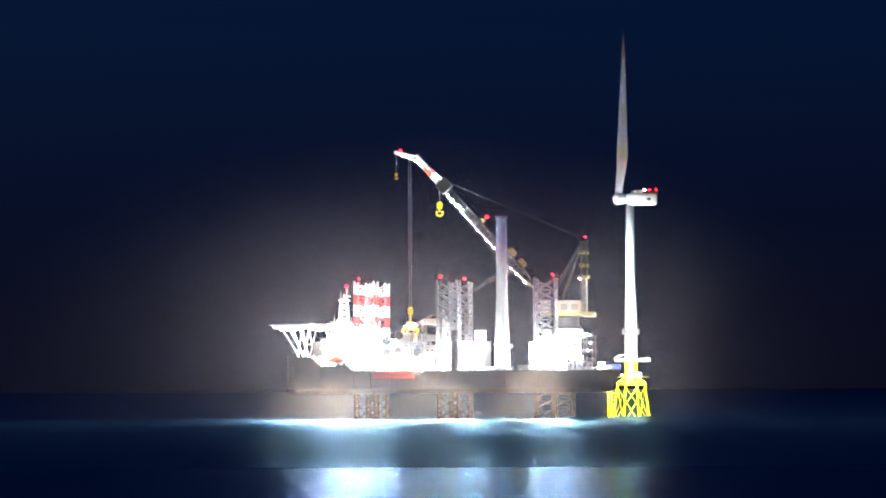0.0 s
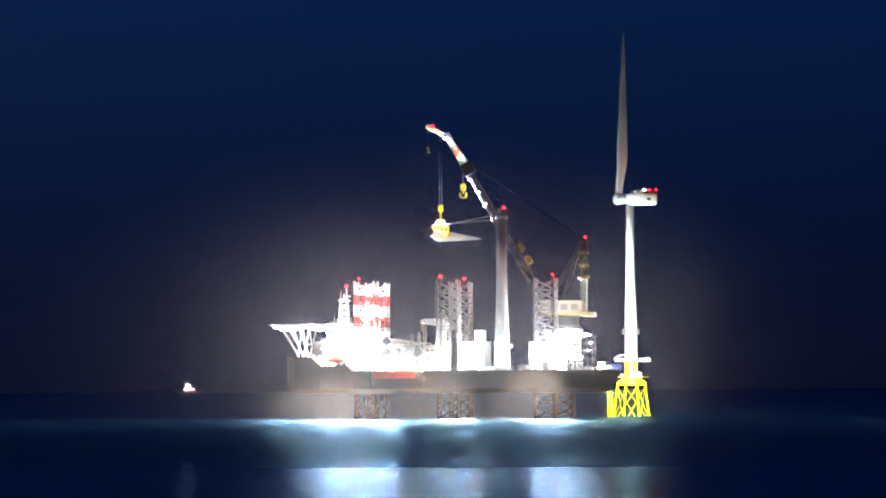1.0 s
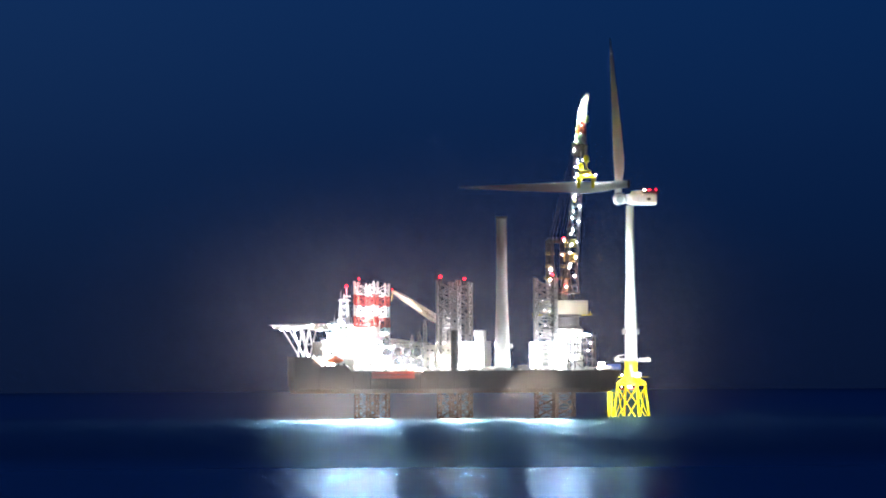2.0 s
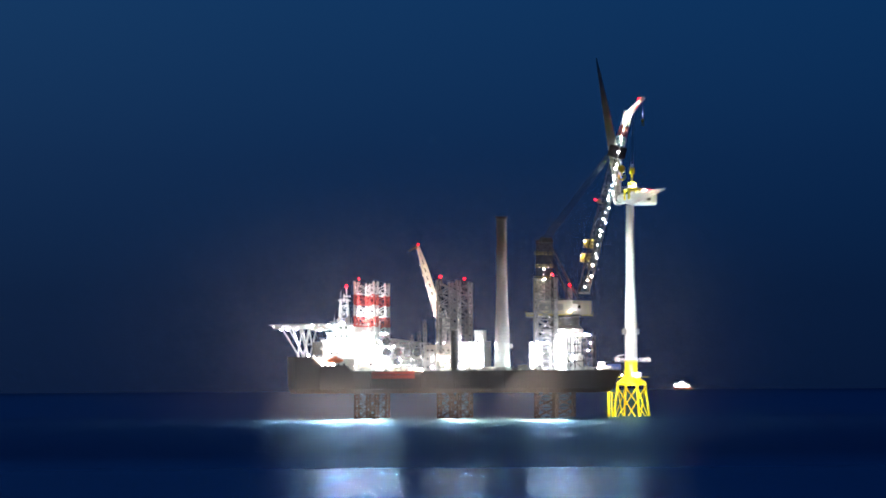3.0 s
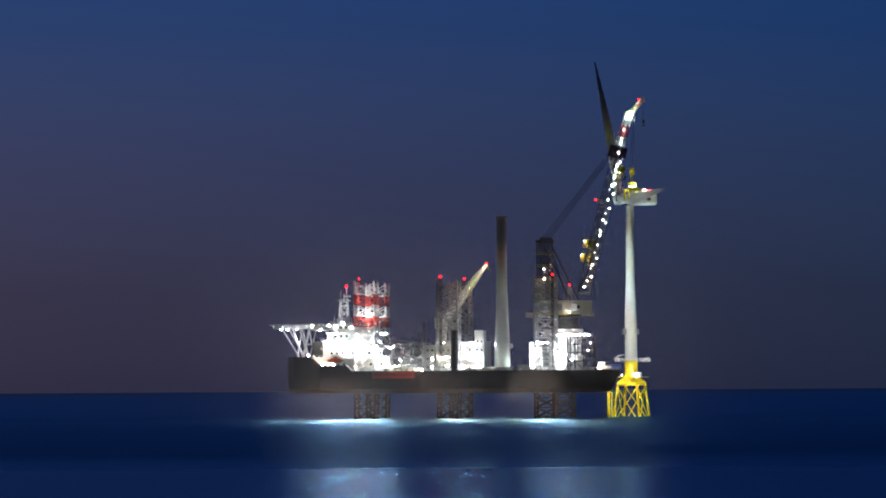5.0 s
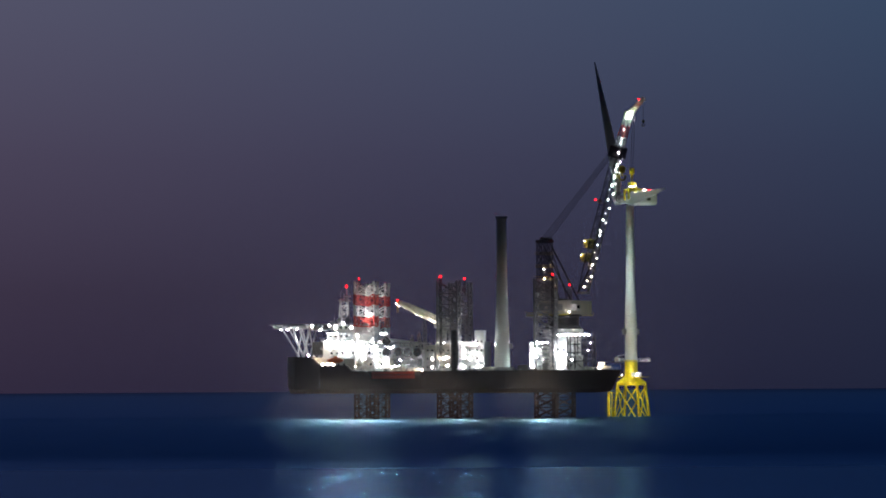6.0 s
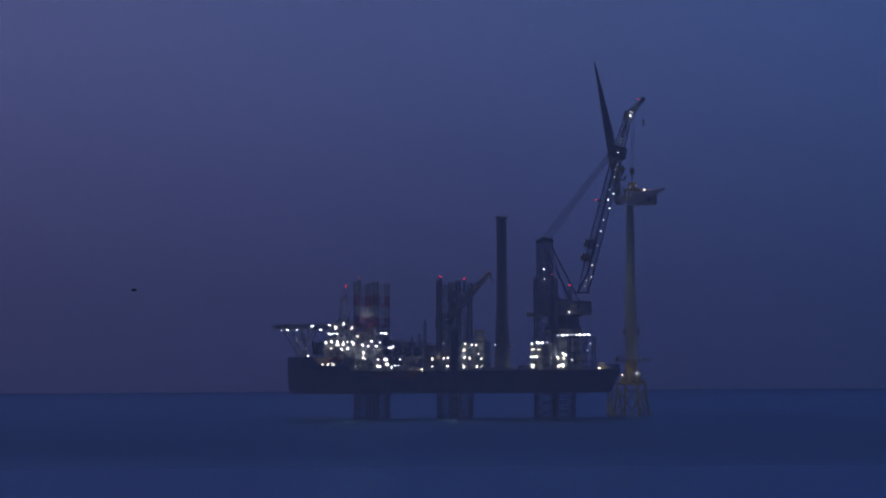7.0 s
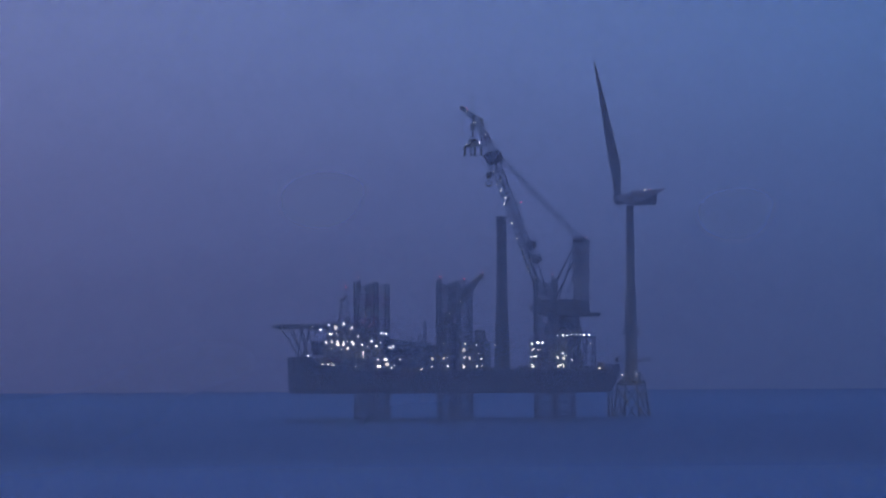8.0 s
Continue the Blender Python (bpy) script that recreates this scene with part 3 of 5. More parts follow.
def blade_rack():
    rack = thing("blade_rack", aboard(-18.23, -10, DECKZ + 0.12), "grey and white steel frame stacking turbine blades on deck", "rack")
    for y in (-5.5, 4, 18):
        for x in (-10.4, -5.2, 0.2, 5.4, 10.2):
            bm = B()
            box(bm, x - 0.22, x + 0.22, y - 0.25, y + 0.25, 0, 13.4)
            part("post", bm, GREY, rack)
        for h in (3.0, 5.6, 8.4, 11.0, 13.4):
            bm = B()
            box(bm, -10.8, 10.6, y - 0.2, y + 0.2, h - 0.2, h + 0.2)
            part("crossbeam", bm, GREY, rack)
        for x in (-10.4, -5.2, 0.2, 5.4):
            bm = B()
            tube(bm, (x, y, 0.2), (x + 5.2, y, 5.6), 0.14, n=6)
            part("brace", bm, GREY, rack)
    return rack


blade_rack()


def cabin(name, u0, u1, v0, v1, z0, z1, material, label, category="deckhouse"):
    """A steel deckhouse with a lipped roof, ribs, a door and small windows."""
    uc, vc = (u0 + u1) / 2, (v0 + v1) / 2
    c = thing(name, aboard(uc, vc, z0), label, category)
    w, d, h = (u1 - u0) / 2, (v1 - v0) / 2, z1 - z0
    bm = B()
    box(bm, -w, w, -d, d, 0, h - 0.2, 0.1)
    part("wall_block", bm, material, c)
    bm = B()
    box(bm, -w - 0.25, w + 0.25, -d - 0.25, d + 0.25, h - 0.2, h, 0.06)
    part("roof", bm, material, c)
    n = max(2, int(w * 2 / 2.4))
    for i in range(n + 1):
        bm = B()
        x = -w + 0.2 + i * (2 * w - 0.4) / n
        box(bm, x - 0.1, x + 0.1, -d - 0.16, -d, 0, h - 0.2)
        part("rib", bm, material, c)
    for k in range(max(1, int(h / 4))):
        for i in range(n):
            bm = B()
            x = -w + 0.2 + (i + 0.5) * (2 * w - 0.4) / n
            box(bm, x - 0.4, x + 0.4, -d - 0.08, -d + 0.03, 1.4 + k * 4, 2.3 + k * 4, 0.03)
            part("window_pane", bm, LIT if random.random() < 0.5 else GLASS, c)
    bm = B()
    box(bm, w - 1.4, w - 0.5, -d - 0.12, -d, 0.05, 2.1, 0.03)
    part("door", bm, GREY, c)
    return c


cabin("workshop_container", -6.91, -2.01, -12, -3, DECKZ, 34.82, GREY, "grey ribbed workshop house beside the deck crane")
cabin("crane_base_house", -1.65, 5.69, -12, 2, DECKZ, 36.11, CREAM, "cream floodlit house under the deck crane")
cabin("engine_house", 9.89, 21.56, -10, 8, DECKZ, 36.27, WHITE, "white floodlit engine house amidships")
cabin("stair_tower", 16.84, 21.45, -11, -5, DECKZ, 41.60, WHITE, "tall white stair tower on the engine house")
cabin("aft_house", 43.52, 49.71, -14, 4, DECKZ, 35.72, WHITE, "white floodlit aft deckhouse with lit windows")
cabin("winch_house", 52.79, 61.11, -12, 6, DECKZ, 37.24, WHITE, "white floodlit winch house by the main crane")


def pile():
    p = thing("steel_cylinder", aboard(9.29, -23.1, DECKZ), "dark upright steel cylinder standing on deck", "cylinder")
    bm = B()
    turned(bm, [(1.9, 0), (1.9, 0.5), (1.78, 0.6), (1.78, 40.79 - DECKZ), (1.9, 41.06 - DECKZ), (1.9, 41.59 - DECKZ)], 28)
    part("shell", bm, DARK, p, smooth=False)
    for h in (4.5, 9, 13.5):
        bm = B()
        turned(bm, [(1.79, h), (1.86, h + 0.05), (1.86, h + 0.3), (1.79, h + 0.35)], 28)
        part("weld_ring", bm, DARK, p)


pile()


def stored_tower():
    t = thing("tower_section", aboard(29.63, -8, DECKZ + 0.12), "tall pale turbine tower standing upright on deck", "tower section")
    h = 95.45 - DECKZ
    bm = B()
    turned(bm, [(3.75, 0), (3.7, 6), (3.3, 18), (2.65, 36), (2.45, 48), (2.4, h - 0.4)], 40)
    part("shell", bm, TOWER, t, smooth=True)
    bm = B()
    turned(bm, [(2.4, h - 1.0), (2.95, h - 0.7), (2.95, h), (2.2, h)], 40)
    part("top_flange", bm, GREY, t)
    for z in (18, 36, 54):
        bm = B()
        r = 3.31 if z == 18 else 2.66 if z == 36 else 2.44
        turned(bm, [(r - 0.05, z - 0.25), (r + 0.05, z - 0.2), (r + 0.04, z + 0.2), (r - 0.06, z + 0.25)], 40)
        part("section_joint", bm, TOWER, t)
    bm = B()
    turned(bm, [(4.6, 0), (4.6, 0.8), (4.1, 1.6), (3.6, 1.6)], 32)
    part("sea_fastening", bm, GREY, t)
    bm = B()
    box(bm, 3.5, 5.0, -1.2, 0.2, 10.5, 12.6, 0.1)
    part("service_box", bm, WHITE, t)


stored_tower()


def scaffold():
    """The open steel tower round the crane column."""
    s = thing("steel_framework", aboard(67.16, -6, DECKZ + 0.12), "open dark steel framework lit from within", "framework")
    w, h = 5.95, 38.24 - DECKZ
    levels = [0, 4.2, 8.2, 12.2, h]
    for x in (-w, -w * 0.4, w * 0.3, w):
        for y in (-5, 5):
            bm = B()
            box(bm, x - 0.28, x + 0.28, y - 0.28, y + 0.28, 0, h)
            part("column", bm, DARK, s)
    for z in levels[1:]:
        for y in (-5, 5):
            bm = B()
            box(bm, -w - 0.6, w + 0.6, y - 0.2, y + 0.2, z - 0.25, z + 0.2)
            part("beam", bm, DARK, s)
        bm = B()
        box(bm, -w, w, -4.6, 4.6, z - 0.1, z - 0.02)
        part("grating", bm, DARK, s)
        bm = B()
        tube(bm, (-w - 0.6, -5.3, z + 1.1), (w + 0.6, -5.3, z + 1.1), 0.06, n=5)
        part("rail", bm, GREY, s)
    for z0, z1 in zip(levels, levels[1:]):
        for x0, x1 in ((-w, -w * 0.4), (w * 0.3, w), (w * 0.3, -w * 0.4)):
            bm = B()
            tube(bm, (x0, -5, z0), (x1, -5, z1), 0.13, n=6)
            part("brace", bm, DARK, s)
    bm = B()
    box(bm, -w + 1, w * 0.1, 0, 4, 0, 7, 0.1)
    part("tank", bm, WHITE, s)
    for x, z in ((w * 0.65, 8.9), (-w * 0.7, 4.8), (w * 0.8, 12.6)):
        lamp_at(s, (x, -4.4, z), LAMP, 0.22)


scaffold()


def small_boat():
    b = thing("workboat", aboard(78.99, -15, DECKZ + 0.12), "small white workboat on the stern deck", "boat")
    bm = B()
    rings = []
    for k in range(9):
        f = k / 8
        w = 1.5 * (1 - f ** 3 * 0.8)
        z0, z1 = 0.2 + 0.8 * f ** 3, 2.2 - 0.6 * f
        x = -3.0 + 6.4 * f
        rings.append([bm.verts.new(p) for p in ((x, 0, z0), (x, -w, z0 + 0.7), (x, -w, z1), (x, w, z1), (x, w, z0 + 0.7))])
    for a, c in zip(rings, rings[1:]):
        for i in range(5):
            bm.faces.new((a[i], a[(i + 1) % 5], c[(i + 1) % 5], c[i]))
    bm.faces.new(rings[0])
    bm.faces.new(rings[-1][::-1])
    part("boat_hull", bm, WHITE, b)
    bm = B()
    box(bm, -2.6, 0.5, -1.2, 1.2, 2.1, 3.6, 0.3)
    part("boat_cabin", bm, WHITE, b)
    bm = B()
    box(bm, -3, 3, -1.5, 1.5, 0, 0.3)
    part("cradle", bm, GREY, b)


small_boat()


def container(name, u, v, w, d, h, material, label):
    c = thing(name, aboard(u, v, DECKZ + 0.12), label, "container")
    bm = B()
    box(bm, -w / 2, w / 2, -d / 2, d / 2, 0.1, h, 0.05)
    part("shell", bm, material, c)
    bm = B()
    for i in range(int(w / 0.6)):
        x = -w / 2 + 0.3 + i * 0.6
        box(bm, x, x + 0.28, -d / 2 - 0.06, -d / 2 + 0.02, 0.3, h - 0.2)
    part("corrugation", bm, material, c)
    bm = B()
    for x in (-w / 2, w / 2):
        box(bm, x - 0.12, x + 0.12, -d / 2 - 0.08, -d / 2 + 0.1, 0, h + 0.02)
    part("corner_post", bm, material, c)
    return c


container("shipping_container", 83.39, -13, 6.1, 2.5, 2.6, BLUE, "blue steel container on the stern deck")
container("shipping_container", 24.99, -17, 6.1, 2.5, 1.7, CREAM, "cream low container by the rail")
container("shipping_container", 41.13, -18, 4.5, 2.5, 2.4, GREY, "grey container beside the aft house")
container("shipping_container", -28.40, -20.2, 6.1, 1.6, 1.7, WHITE, "white low locker at the rail")
container("shipping_container", 71.62, -18, 5, 2.5, 1.4, GREY, "grey flat container on the stern deck")


def lifeboat(u, v, z):
    b = thing("lifeboat", aboard(u, v, z), "orange covered lifeboat hanging at the deckhouse", "lifeboat")
    bm = B()
    bmesh.ops.create_uvsphere(bm, u_segments=20, v_segments=12, radius=1)
    bmesh.ops.scale(bm, vec=(4.0, 1.3, 1.45), verts=bm.verts[:])
    for q in bm.verts:
        if q.co.z > 0.6:
            q.co.x *= 0.8
    part("boat_shell", bm, ORANGE, b, smooth=True)
    bm = B()
    box(bm, -0.9, 0.9, -0.8, 0.8, 1.2, 1.9, 0.2)
    part("conning_top", bm, ORANGE, b)
    for x in (-2.6, 2.6):
        bm = B()
        tube(bm, (x, 0.4, 1.0), (x, 0.4, 3.2), 0.12, n=6)
        tube(bm, (x, 0.4, 3.2), (x, 2.2, 3.2), 0.14, n=6)
        part("davit", bm, WHITE, b)


lifeboat(-48.41, -21.0, 27.85)

# a jumble of pipes, drums and lockers along the near rail
random.seed(7)
for i in range(34):
    u = random.choice([random.uniform(-39.05, -6.87), random.uniform(10.48, 74.38)])
    v = random.uniform(-20.6, -18.6)
    kind = random.random()
    if kind < 0.4:
        w, d, h = random.uniform(0.8, 2.2), random.uniform(0.7, 1.3), random.uniform(0.6, 1.5)
        t = thing("deck_locker", aboard(u, v, DECKZ + 0.12), "small grey steel locker on deck", "locker", "lockers along the rail")
        part("locker_box", box(B(), -w / 2, w / 2, -d / 2, d / 2, 0, h, 0.06), random.choice([GREY, WHITE, CREAM]), t)
        part("locker_lid", box(B(), -w / 2 - 0.05, w / 2 + 0.05, -d / 2 - 0.05, d / 2 + 0.05, h, h + 0.08, 0.03), GREY, t)
    elif kind < 0.7:
        t = thing("bollard", aboard(u, v, DECKZ + 0.12), "dark double mooring bollard", "bollard", "bollards along the rail")
        for x in (-0.5, 0.5):
            part("post", turned(B(), [(0.28, 0), (0.25, 0.1), (0.25, 0.7), (0.34, 0.76), (0.34, 0.9)], 12), DARK, t, at=pose(x, 0, 0.08))
        part("base_plate", box(B(), -1, 1, -0.45, 0.45, 0, 0.08), DARK, t)
    else:
        t = thing("vent_pipe", aboard(u, v, DECKZ + 0.12), "white gooseneck vent pipe on deck", "vent", "vents along the rail")
        bm = B()
        tube(bm, (0, 0, 0), (0, 0, 1.5), 0.16)
        tube(bm, (0, 0, 1.45), (0.5, 0, 1.6), 0.16)
        tube(bm, (0.45, 0, 1.62), (0.5, 0, 1.2), 0.18)
        part("pipe", bm, WHITE, t)


# masts, aerials and domes on the roofs
for u, v, z, h in ((-51.95, -6, 45.25, 4.5), (-42.84, -10, 45.25, 3.2), (-39.95, -8, 41.22, 5.0), (-33.37, -12, 41.22, 3.0)):
    t = thing("aerial", aboard(u, v, z), "thin white whip aerial on a roof", "aerial", "aerials on the roofs")
    part("aerial_foot", turned(B(), [(0.3, 0), (0.3, 0.25), (0.12, 0.4)], 10), GREY, t)
    part("aerial_rod", tube(B(), (0, 0, 0.3), (0, 0, h), 0.07, 0.03, n=6), WHITE, t)
for u, v, z, k in ((-48.90, -10, 45.25, 1.1), (-36.11, -12, 41.22, 0.9)):
    t = thing("satellite_dome", aboard(u, v, z), "white satellite dome on a short post", "antenna dome", "satellite domes")
    part("post", turned(B(), [(0.25, 0), (0.25, 0.8), (0.4, 0.9)], 12), WHITE, t)
    part("dome", turned(B(), [(0.6 * k, 0.9), (k, 1.3), (1.02 * k, 1.7), (0.8 * k, 2.3), (0.4 * k, 2.65), (0.05, 2.75)], 20), WHITE, t, smooth=True)

# rectangular ducts, drums and pallets between the rack and the deck crane
random.seed(11)
for i in range(16):
    u = random.uniform(-22.66, -6.33)
    v = random.uniform(-23.6, -21.4)
    if i % 2:
        t = thing("cable_drum", aboard(u, v, DECKZ + 0.12), "steel cable drum standing on the deck", "cable drum", "cable drums by the rail")
        rr = random.uniform(0.55, 0.95)
        for y in (-0.45, 0.45):
            part("drum_side", tube(B(), (0, y - 0.05, rr), (0, y + 0.05, rr), rr, n=18), random.choice([WHITE, GREY]), t)
        part("drum_core", tube(B(), (0, -0.4, rr), (0, 0.4, rr), rr * 0.6, n=14), DARK, t)
    else:
        t = thing("pallet_load", aboard(u, v, DECKZ + 0.12), "pale wrapped load on a wooden pallet", "pallet", "pallets by the rail")
        h = random.uniform(0.8, 1.9)
        for x in (-0.5, 0, 0.5):
            part("pallet_board", box(B(), x - 0.12, x + 0.12, -0.5, 0.5, 0, 0.14), CREAM, t)
        part("wrapped_load", box(B(), -0.6, 0.6, -0.5, 0.5, 0.15, h, 0.12), random.choice([WHITE, CREAM]), t)

# slim masts and vents amidships
for px_u, h, v in ((-9.78, 46.13, 4), (-13.28, 40.79, 8), (-16.88, 39.18, 8), (9.22, 48.81, 12)):
    mast = thing("vent_mast", aboard(px_u, v, DECKZ + 0.12), "slim grey vent mast amidships", "mast", "vent masts")
    bm = B()
    lattice(bm, 1.3, 0, h - DECKZ - 0.8, 1.9, 0.1, 0.06)
    part("mast_frame", bm, GREY, mast)
    part("mast_head", turned(B(), [(0.3, h - DECKZ - 0.8), (0.3, h - DECKZ), (0.12, h - DECKZ + 0.8)], 10), GREY, mast)

# ---------------------------------------------------------------- main crane
CRANE_U, CRANE_V = 55.31, 18.0
CRANE = SHIP @ Vector((CRANE_U, CRANE_V, 0))
FOOT = (11.3, 59.5)
MAIN, JIB, NOSE = 71.3, 17.0, 10.5


def truss(bm, p0, p1, w0, h0, w1, h1, bays, chord, brace):
    """A four-chord truss in the x-z plane from p0 to p1 (x, z), widths across y and depths across the run."""
    a, b = Vector((p0[0], 0, p0[1])), Vector((p1[0], 0, p1[1]))
    d = (b - a).normalized()
    n = Vector((-d.z, 0, d.x))
    y = Vector((0, 1, 0))
    rings = []
    for i in range(bays + 1):
        f = i / bays
        c = a + (b - a) * f
        w, h = w0 + (w1 - w0) * f, h0 + (h1 - h0) * f
        rings.append([c + y * (s * w / 2) + n * (t * h / 2) for s, t in ((-1, -1), (1, -1), (1, 1), (-1, 1))])
    for k in range(4):
        tube(bm, rings[0][k], rings[-1][k], chord, n=8)
    for i in range(bays):
        for k in range(4):
            j = (k + 1) % 4
            p, q = (k, j) if i % 2 else (j, k)
            tube(bm, rings[i][p], rings[i + 1][q], brace, n=6)
            tube(bm, rings[i + 1][k], rings[i + 1][j], brace, n=6)


def main_crane():
    # fixed column round the leg
    col = thing("crane_column", aboard(CRANE_U, CRANE_V, DECKZ), "white crane column round the aft leg", "crane column")
    h = 42.22 - DECKZ
    bm = B()
    turned(bm, [(8.6, 0), (8.6, h - 3.2), (9.6, h - 2.0), (9.6, h), (7, h)], 12)
    part("column_shell", bm, WHITE, col)
    bm = B()
    for i in range(24):
        a = 2 * math.pi * i / 24
        tube(bm, (11.4 * math.cos(a), 11.4 * math.sin(a), h - 4), (11.4 * math.cos(a), 11.4 * math.sin(a), h - 2.8), 0.06, n=5)
    turned(bm, [(9, h - 4.3), (11.6, h - 4.3), (11.6, h - 4.0), (9, h - 4.0)], 24)
    part("gallery", bm, WHITE, col)

    c = thing("leg_crane", pose(CRANE.x, CRANE.y, 0), "large ochre and grey leg-encircling crane with lattice boom", "crane")
    zb = 42.22
    bm = B()
    turned(bm, [(8.7, zb), (8.7, zb + 1.2), (7.6, zb + 1.6), (7.6, zb + 5.6), (9.0, zb + 6.2), (9.0, zb + 7.0)], 32)
    part("slew_ring", bm, DARK, c)
    bm = B()
    box(bm, -9.5, 10.5, -9.4, 9.4, zb + 7.0, 55.80, 0.4)
    box(bm, -11.5, -9.4, -6, 6, zb + 8.2, zb + 12, 0.3)
    part("machinery_house", bm, CREAM, c, "grey-cream machinery house")
    for y in (-9.5, 9.5):
        for x in (-6, -1, 4):
            bm = B()
            box(bm, x - 1.6, x + 1.6, y - 0.12, y + 0.12, zb + 9, zb + 12, 0.05)
            part("vent_panel", bm, GREY, c)
    bm = B()
    box(bm, 10.3, 13.4, -9.4, -6.2, zb + 8.6, zb + 11.8, 0.3)
    cab = part("operator_cab", bm, WHITE, c)
    bm = B()
    box(bm, 13.35, 13.5, -9.1, -6.5, zb + 9.6, zb + 11.4, 0.05)
    part("cab_window", bm, GLASS, cab)
    # walkways round the house
    for y0, y1 in ((-11.4, -9.45), (9.45, 11.4)):
        bm = B()
        box(bm, -14, 10, y0, y1, zb + 6.6, zb + 6.9)
        part("walkway", bm, YELLOW, c)
        bm = B()
        yy = y0 if y0 < 0 else y1
        for i in range(13):
            tube(bm, (-14 + 2 * i, yy, zb + 6.9), (-14 + 2 * i, yy, zb + 8), 0.05, n=5)
        tube(bm, (-14, yy, zb + 8), (10, yy, zb + 8), 0.05, n=5)
        part("walkway_rail", bm, YELLOW, c)
    bm = B()
    box(bm, -15.5, -9.4, -9, 9, zb + 6.0, zb + 8.0, 0.2)
    part("counterweight", bm, WHITE, c, "white counterweight block")
    # the A-frame: two upright lattice masts at the back, raking stays to the front
    ztop = 84.80
    for y in (-3.6, 3.6):
        bm = B()
        lattice(bm, 2.4, zb + 8.0, ztop - 18, 3.0, 0.2, 0.11)
        part("a_frame_mast", bm, WHITE if y < 0 else GREY, c, at=pose(-10.2, y, 0))
        bm = B()
        lattice(bm, 2.8, ztop - 18, ztop, 3.0, 0.24, 0.12)
        head = part("a_frame_head", bm, DARK, c, at=pose(-10.2, y, 0))
        for z0, w in ((ztop - 6.4, 2.2), (ztop - 12.5, 2.0), (ztop - 18.2, 2.5)):
            bm = B()
            box(bm, -w, w, -w * 0.8, w * 0.8, z0, z0 + 0.25)
            for q in (-w, w):
                tube(bm, (q, -w * 0.8, z0 + 1.1), (q, w * 0.8, z0 + 1.1), 0.07, n=5)
                tube(bm, (-w, q * 0.8, z0 + 1.1), (w, q * 0.8, z0 + 1.1), 0.07, n=5)
                for k in (-1, 0, 1):
                    tube(bm, (q, k * w * 0.8, z0), (q, k * w * 0.8, z0 + 1.1), 0.06, n=5)
            part("head_platform", bm, CRANEY, head)
        bm = B()
        tube(bm, (-8.6, y, ztop - 2), (6.8, y, 56.62 - 0.6), 0.42, n=8)
        tube(bm, (-8.6, y, ztop - 4), (0.5, y, 56.62 - 0.6), 0.26, n=8)
        part("raking_stay", bm, DARK, c)
    bm = B()
    box(bm, -12.2, -8.2, -5.2, 5.2, ztop - 0.6, ztop + 0.6, 0.1)
    for y in (-4, -2, 0, 2, 4):
        tube(bm, (-9.2, y - 0.3, ztop + 0.9), (-9.2, y + 0.3, ztop + 0.9), 1.0, n=16)
    part("sheave_beam", bm, DARK, c)
    lamp_at(c, (-11.2, 3.6, ztop + 1.6), REDLAMP, 0.42, "obstruction_light")
    lamp_at(c, (-8.4, -3.6, ztop - 13.5), LAMP, 0.26)
    lamp_at(c, (-8.0, -3.6, ztop - 18.4), LAMPW, 0.3)
    lamp_at(c, (9.5, -9.7, zb + 8.2), LAMP, 0.18)
    # light gantries on the house roof
    bm = B()
    zr = 55.80
    for x, y in ((2.5, -5), (5, 4)):
        lattice(bm, 1.4, zr, zr + 6.5, 2.2, 0.1, 0.06)
    bmesh.ops.translate(bm, vec=(4.0, 0, 0), verts=bm.verts[:])
    gantry = part("roof_gantry", bm, GREY, c)
    lamp_at(c, (4.0, 0, zr + 7.6), REDLAMP, 0.42, "obstruction_light")
    bm = B()
    for x in (-4, -1.5, 1):
        tube(bm, (x, -3, zr - 0.1), (x, 3, zr - 0.1), 1.2, n=18)
    part("winch_drum", bm, DARK, c)

    # the boom lies along +x from its foot
    boom = new("boom")
    boom.parent = c
    boom["label"] = "long lattice boom with red and white jib"
    s = 12.0
    bm = B()
    tube(bm, (0, -4.6, 0), (s, -2.4, -1.6), 0.42)
    tube(bm, (0, 4.6, 0), (s, 2.4, -1.6), 0.42)
    tube(bm, (0, -4.6, 0), (s, -2.4, 1.8), 0.3)
    tube(bm, (0, 4.6, 0), (s, 2.4, 1.8), 0.3)
    tube(bm, (0, -5.2, 0), (0, 5.2, 0), 0.5)
    for x in (4, 8, 12):
        w = 4.6 - 2.2 * x / s
        tube(bm, (x, -w, -1.6 * x / s), (x, w, -1.6 * x / s), 0.2)
        tube(bm, (x, -w, -1.6 * x / s), (x, -w, 1.8 * x / s), 0.16)
        tube(bm, (x, w, -1.6 * x / s), (x, w, 1.8 * x / s), 0.16)
    part("boom_foot", bm, DARK, boom)
    bm = B()
    truss(bm, (s, 0.1), (s + 16, 0.1), 4.8, 3.4, 4.8, 3.6, 5, 0.3, 0.15)
    part("boom_section", bm, DARK, boom)
    bm = B()
    truss(bm, (s + 16, 0.1), (MAIN - 3, 0), 4.8, 3.6, 4.2, 3.2, 14, 0.26, 0.12)
    part("boom_section", bm, DARK, boom)
    # winch platforms on the back of the lower boom
    for x in (16.5, 23.5):
        bm = B()
        box(bm, x - 2.0, x + 2.2, -3, 3, 2.6, 2.9)
        box(bm, x - 1.4, x + 1.6, -2.4, 2.4, 2.9, 4.9, 0.3)
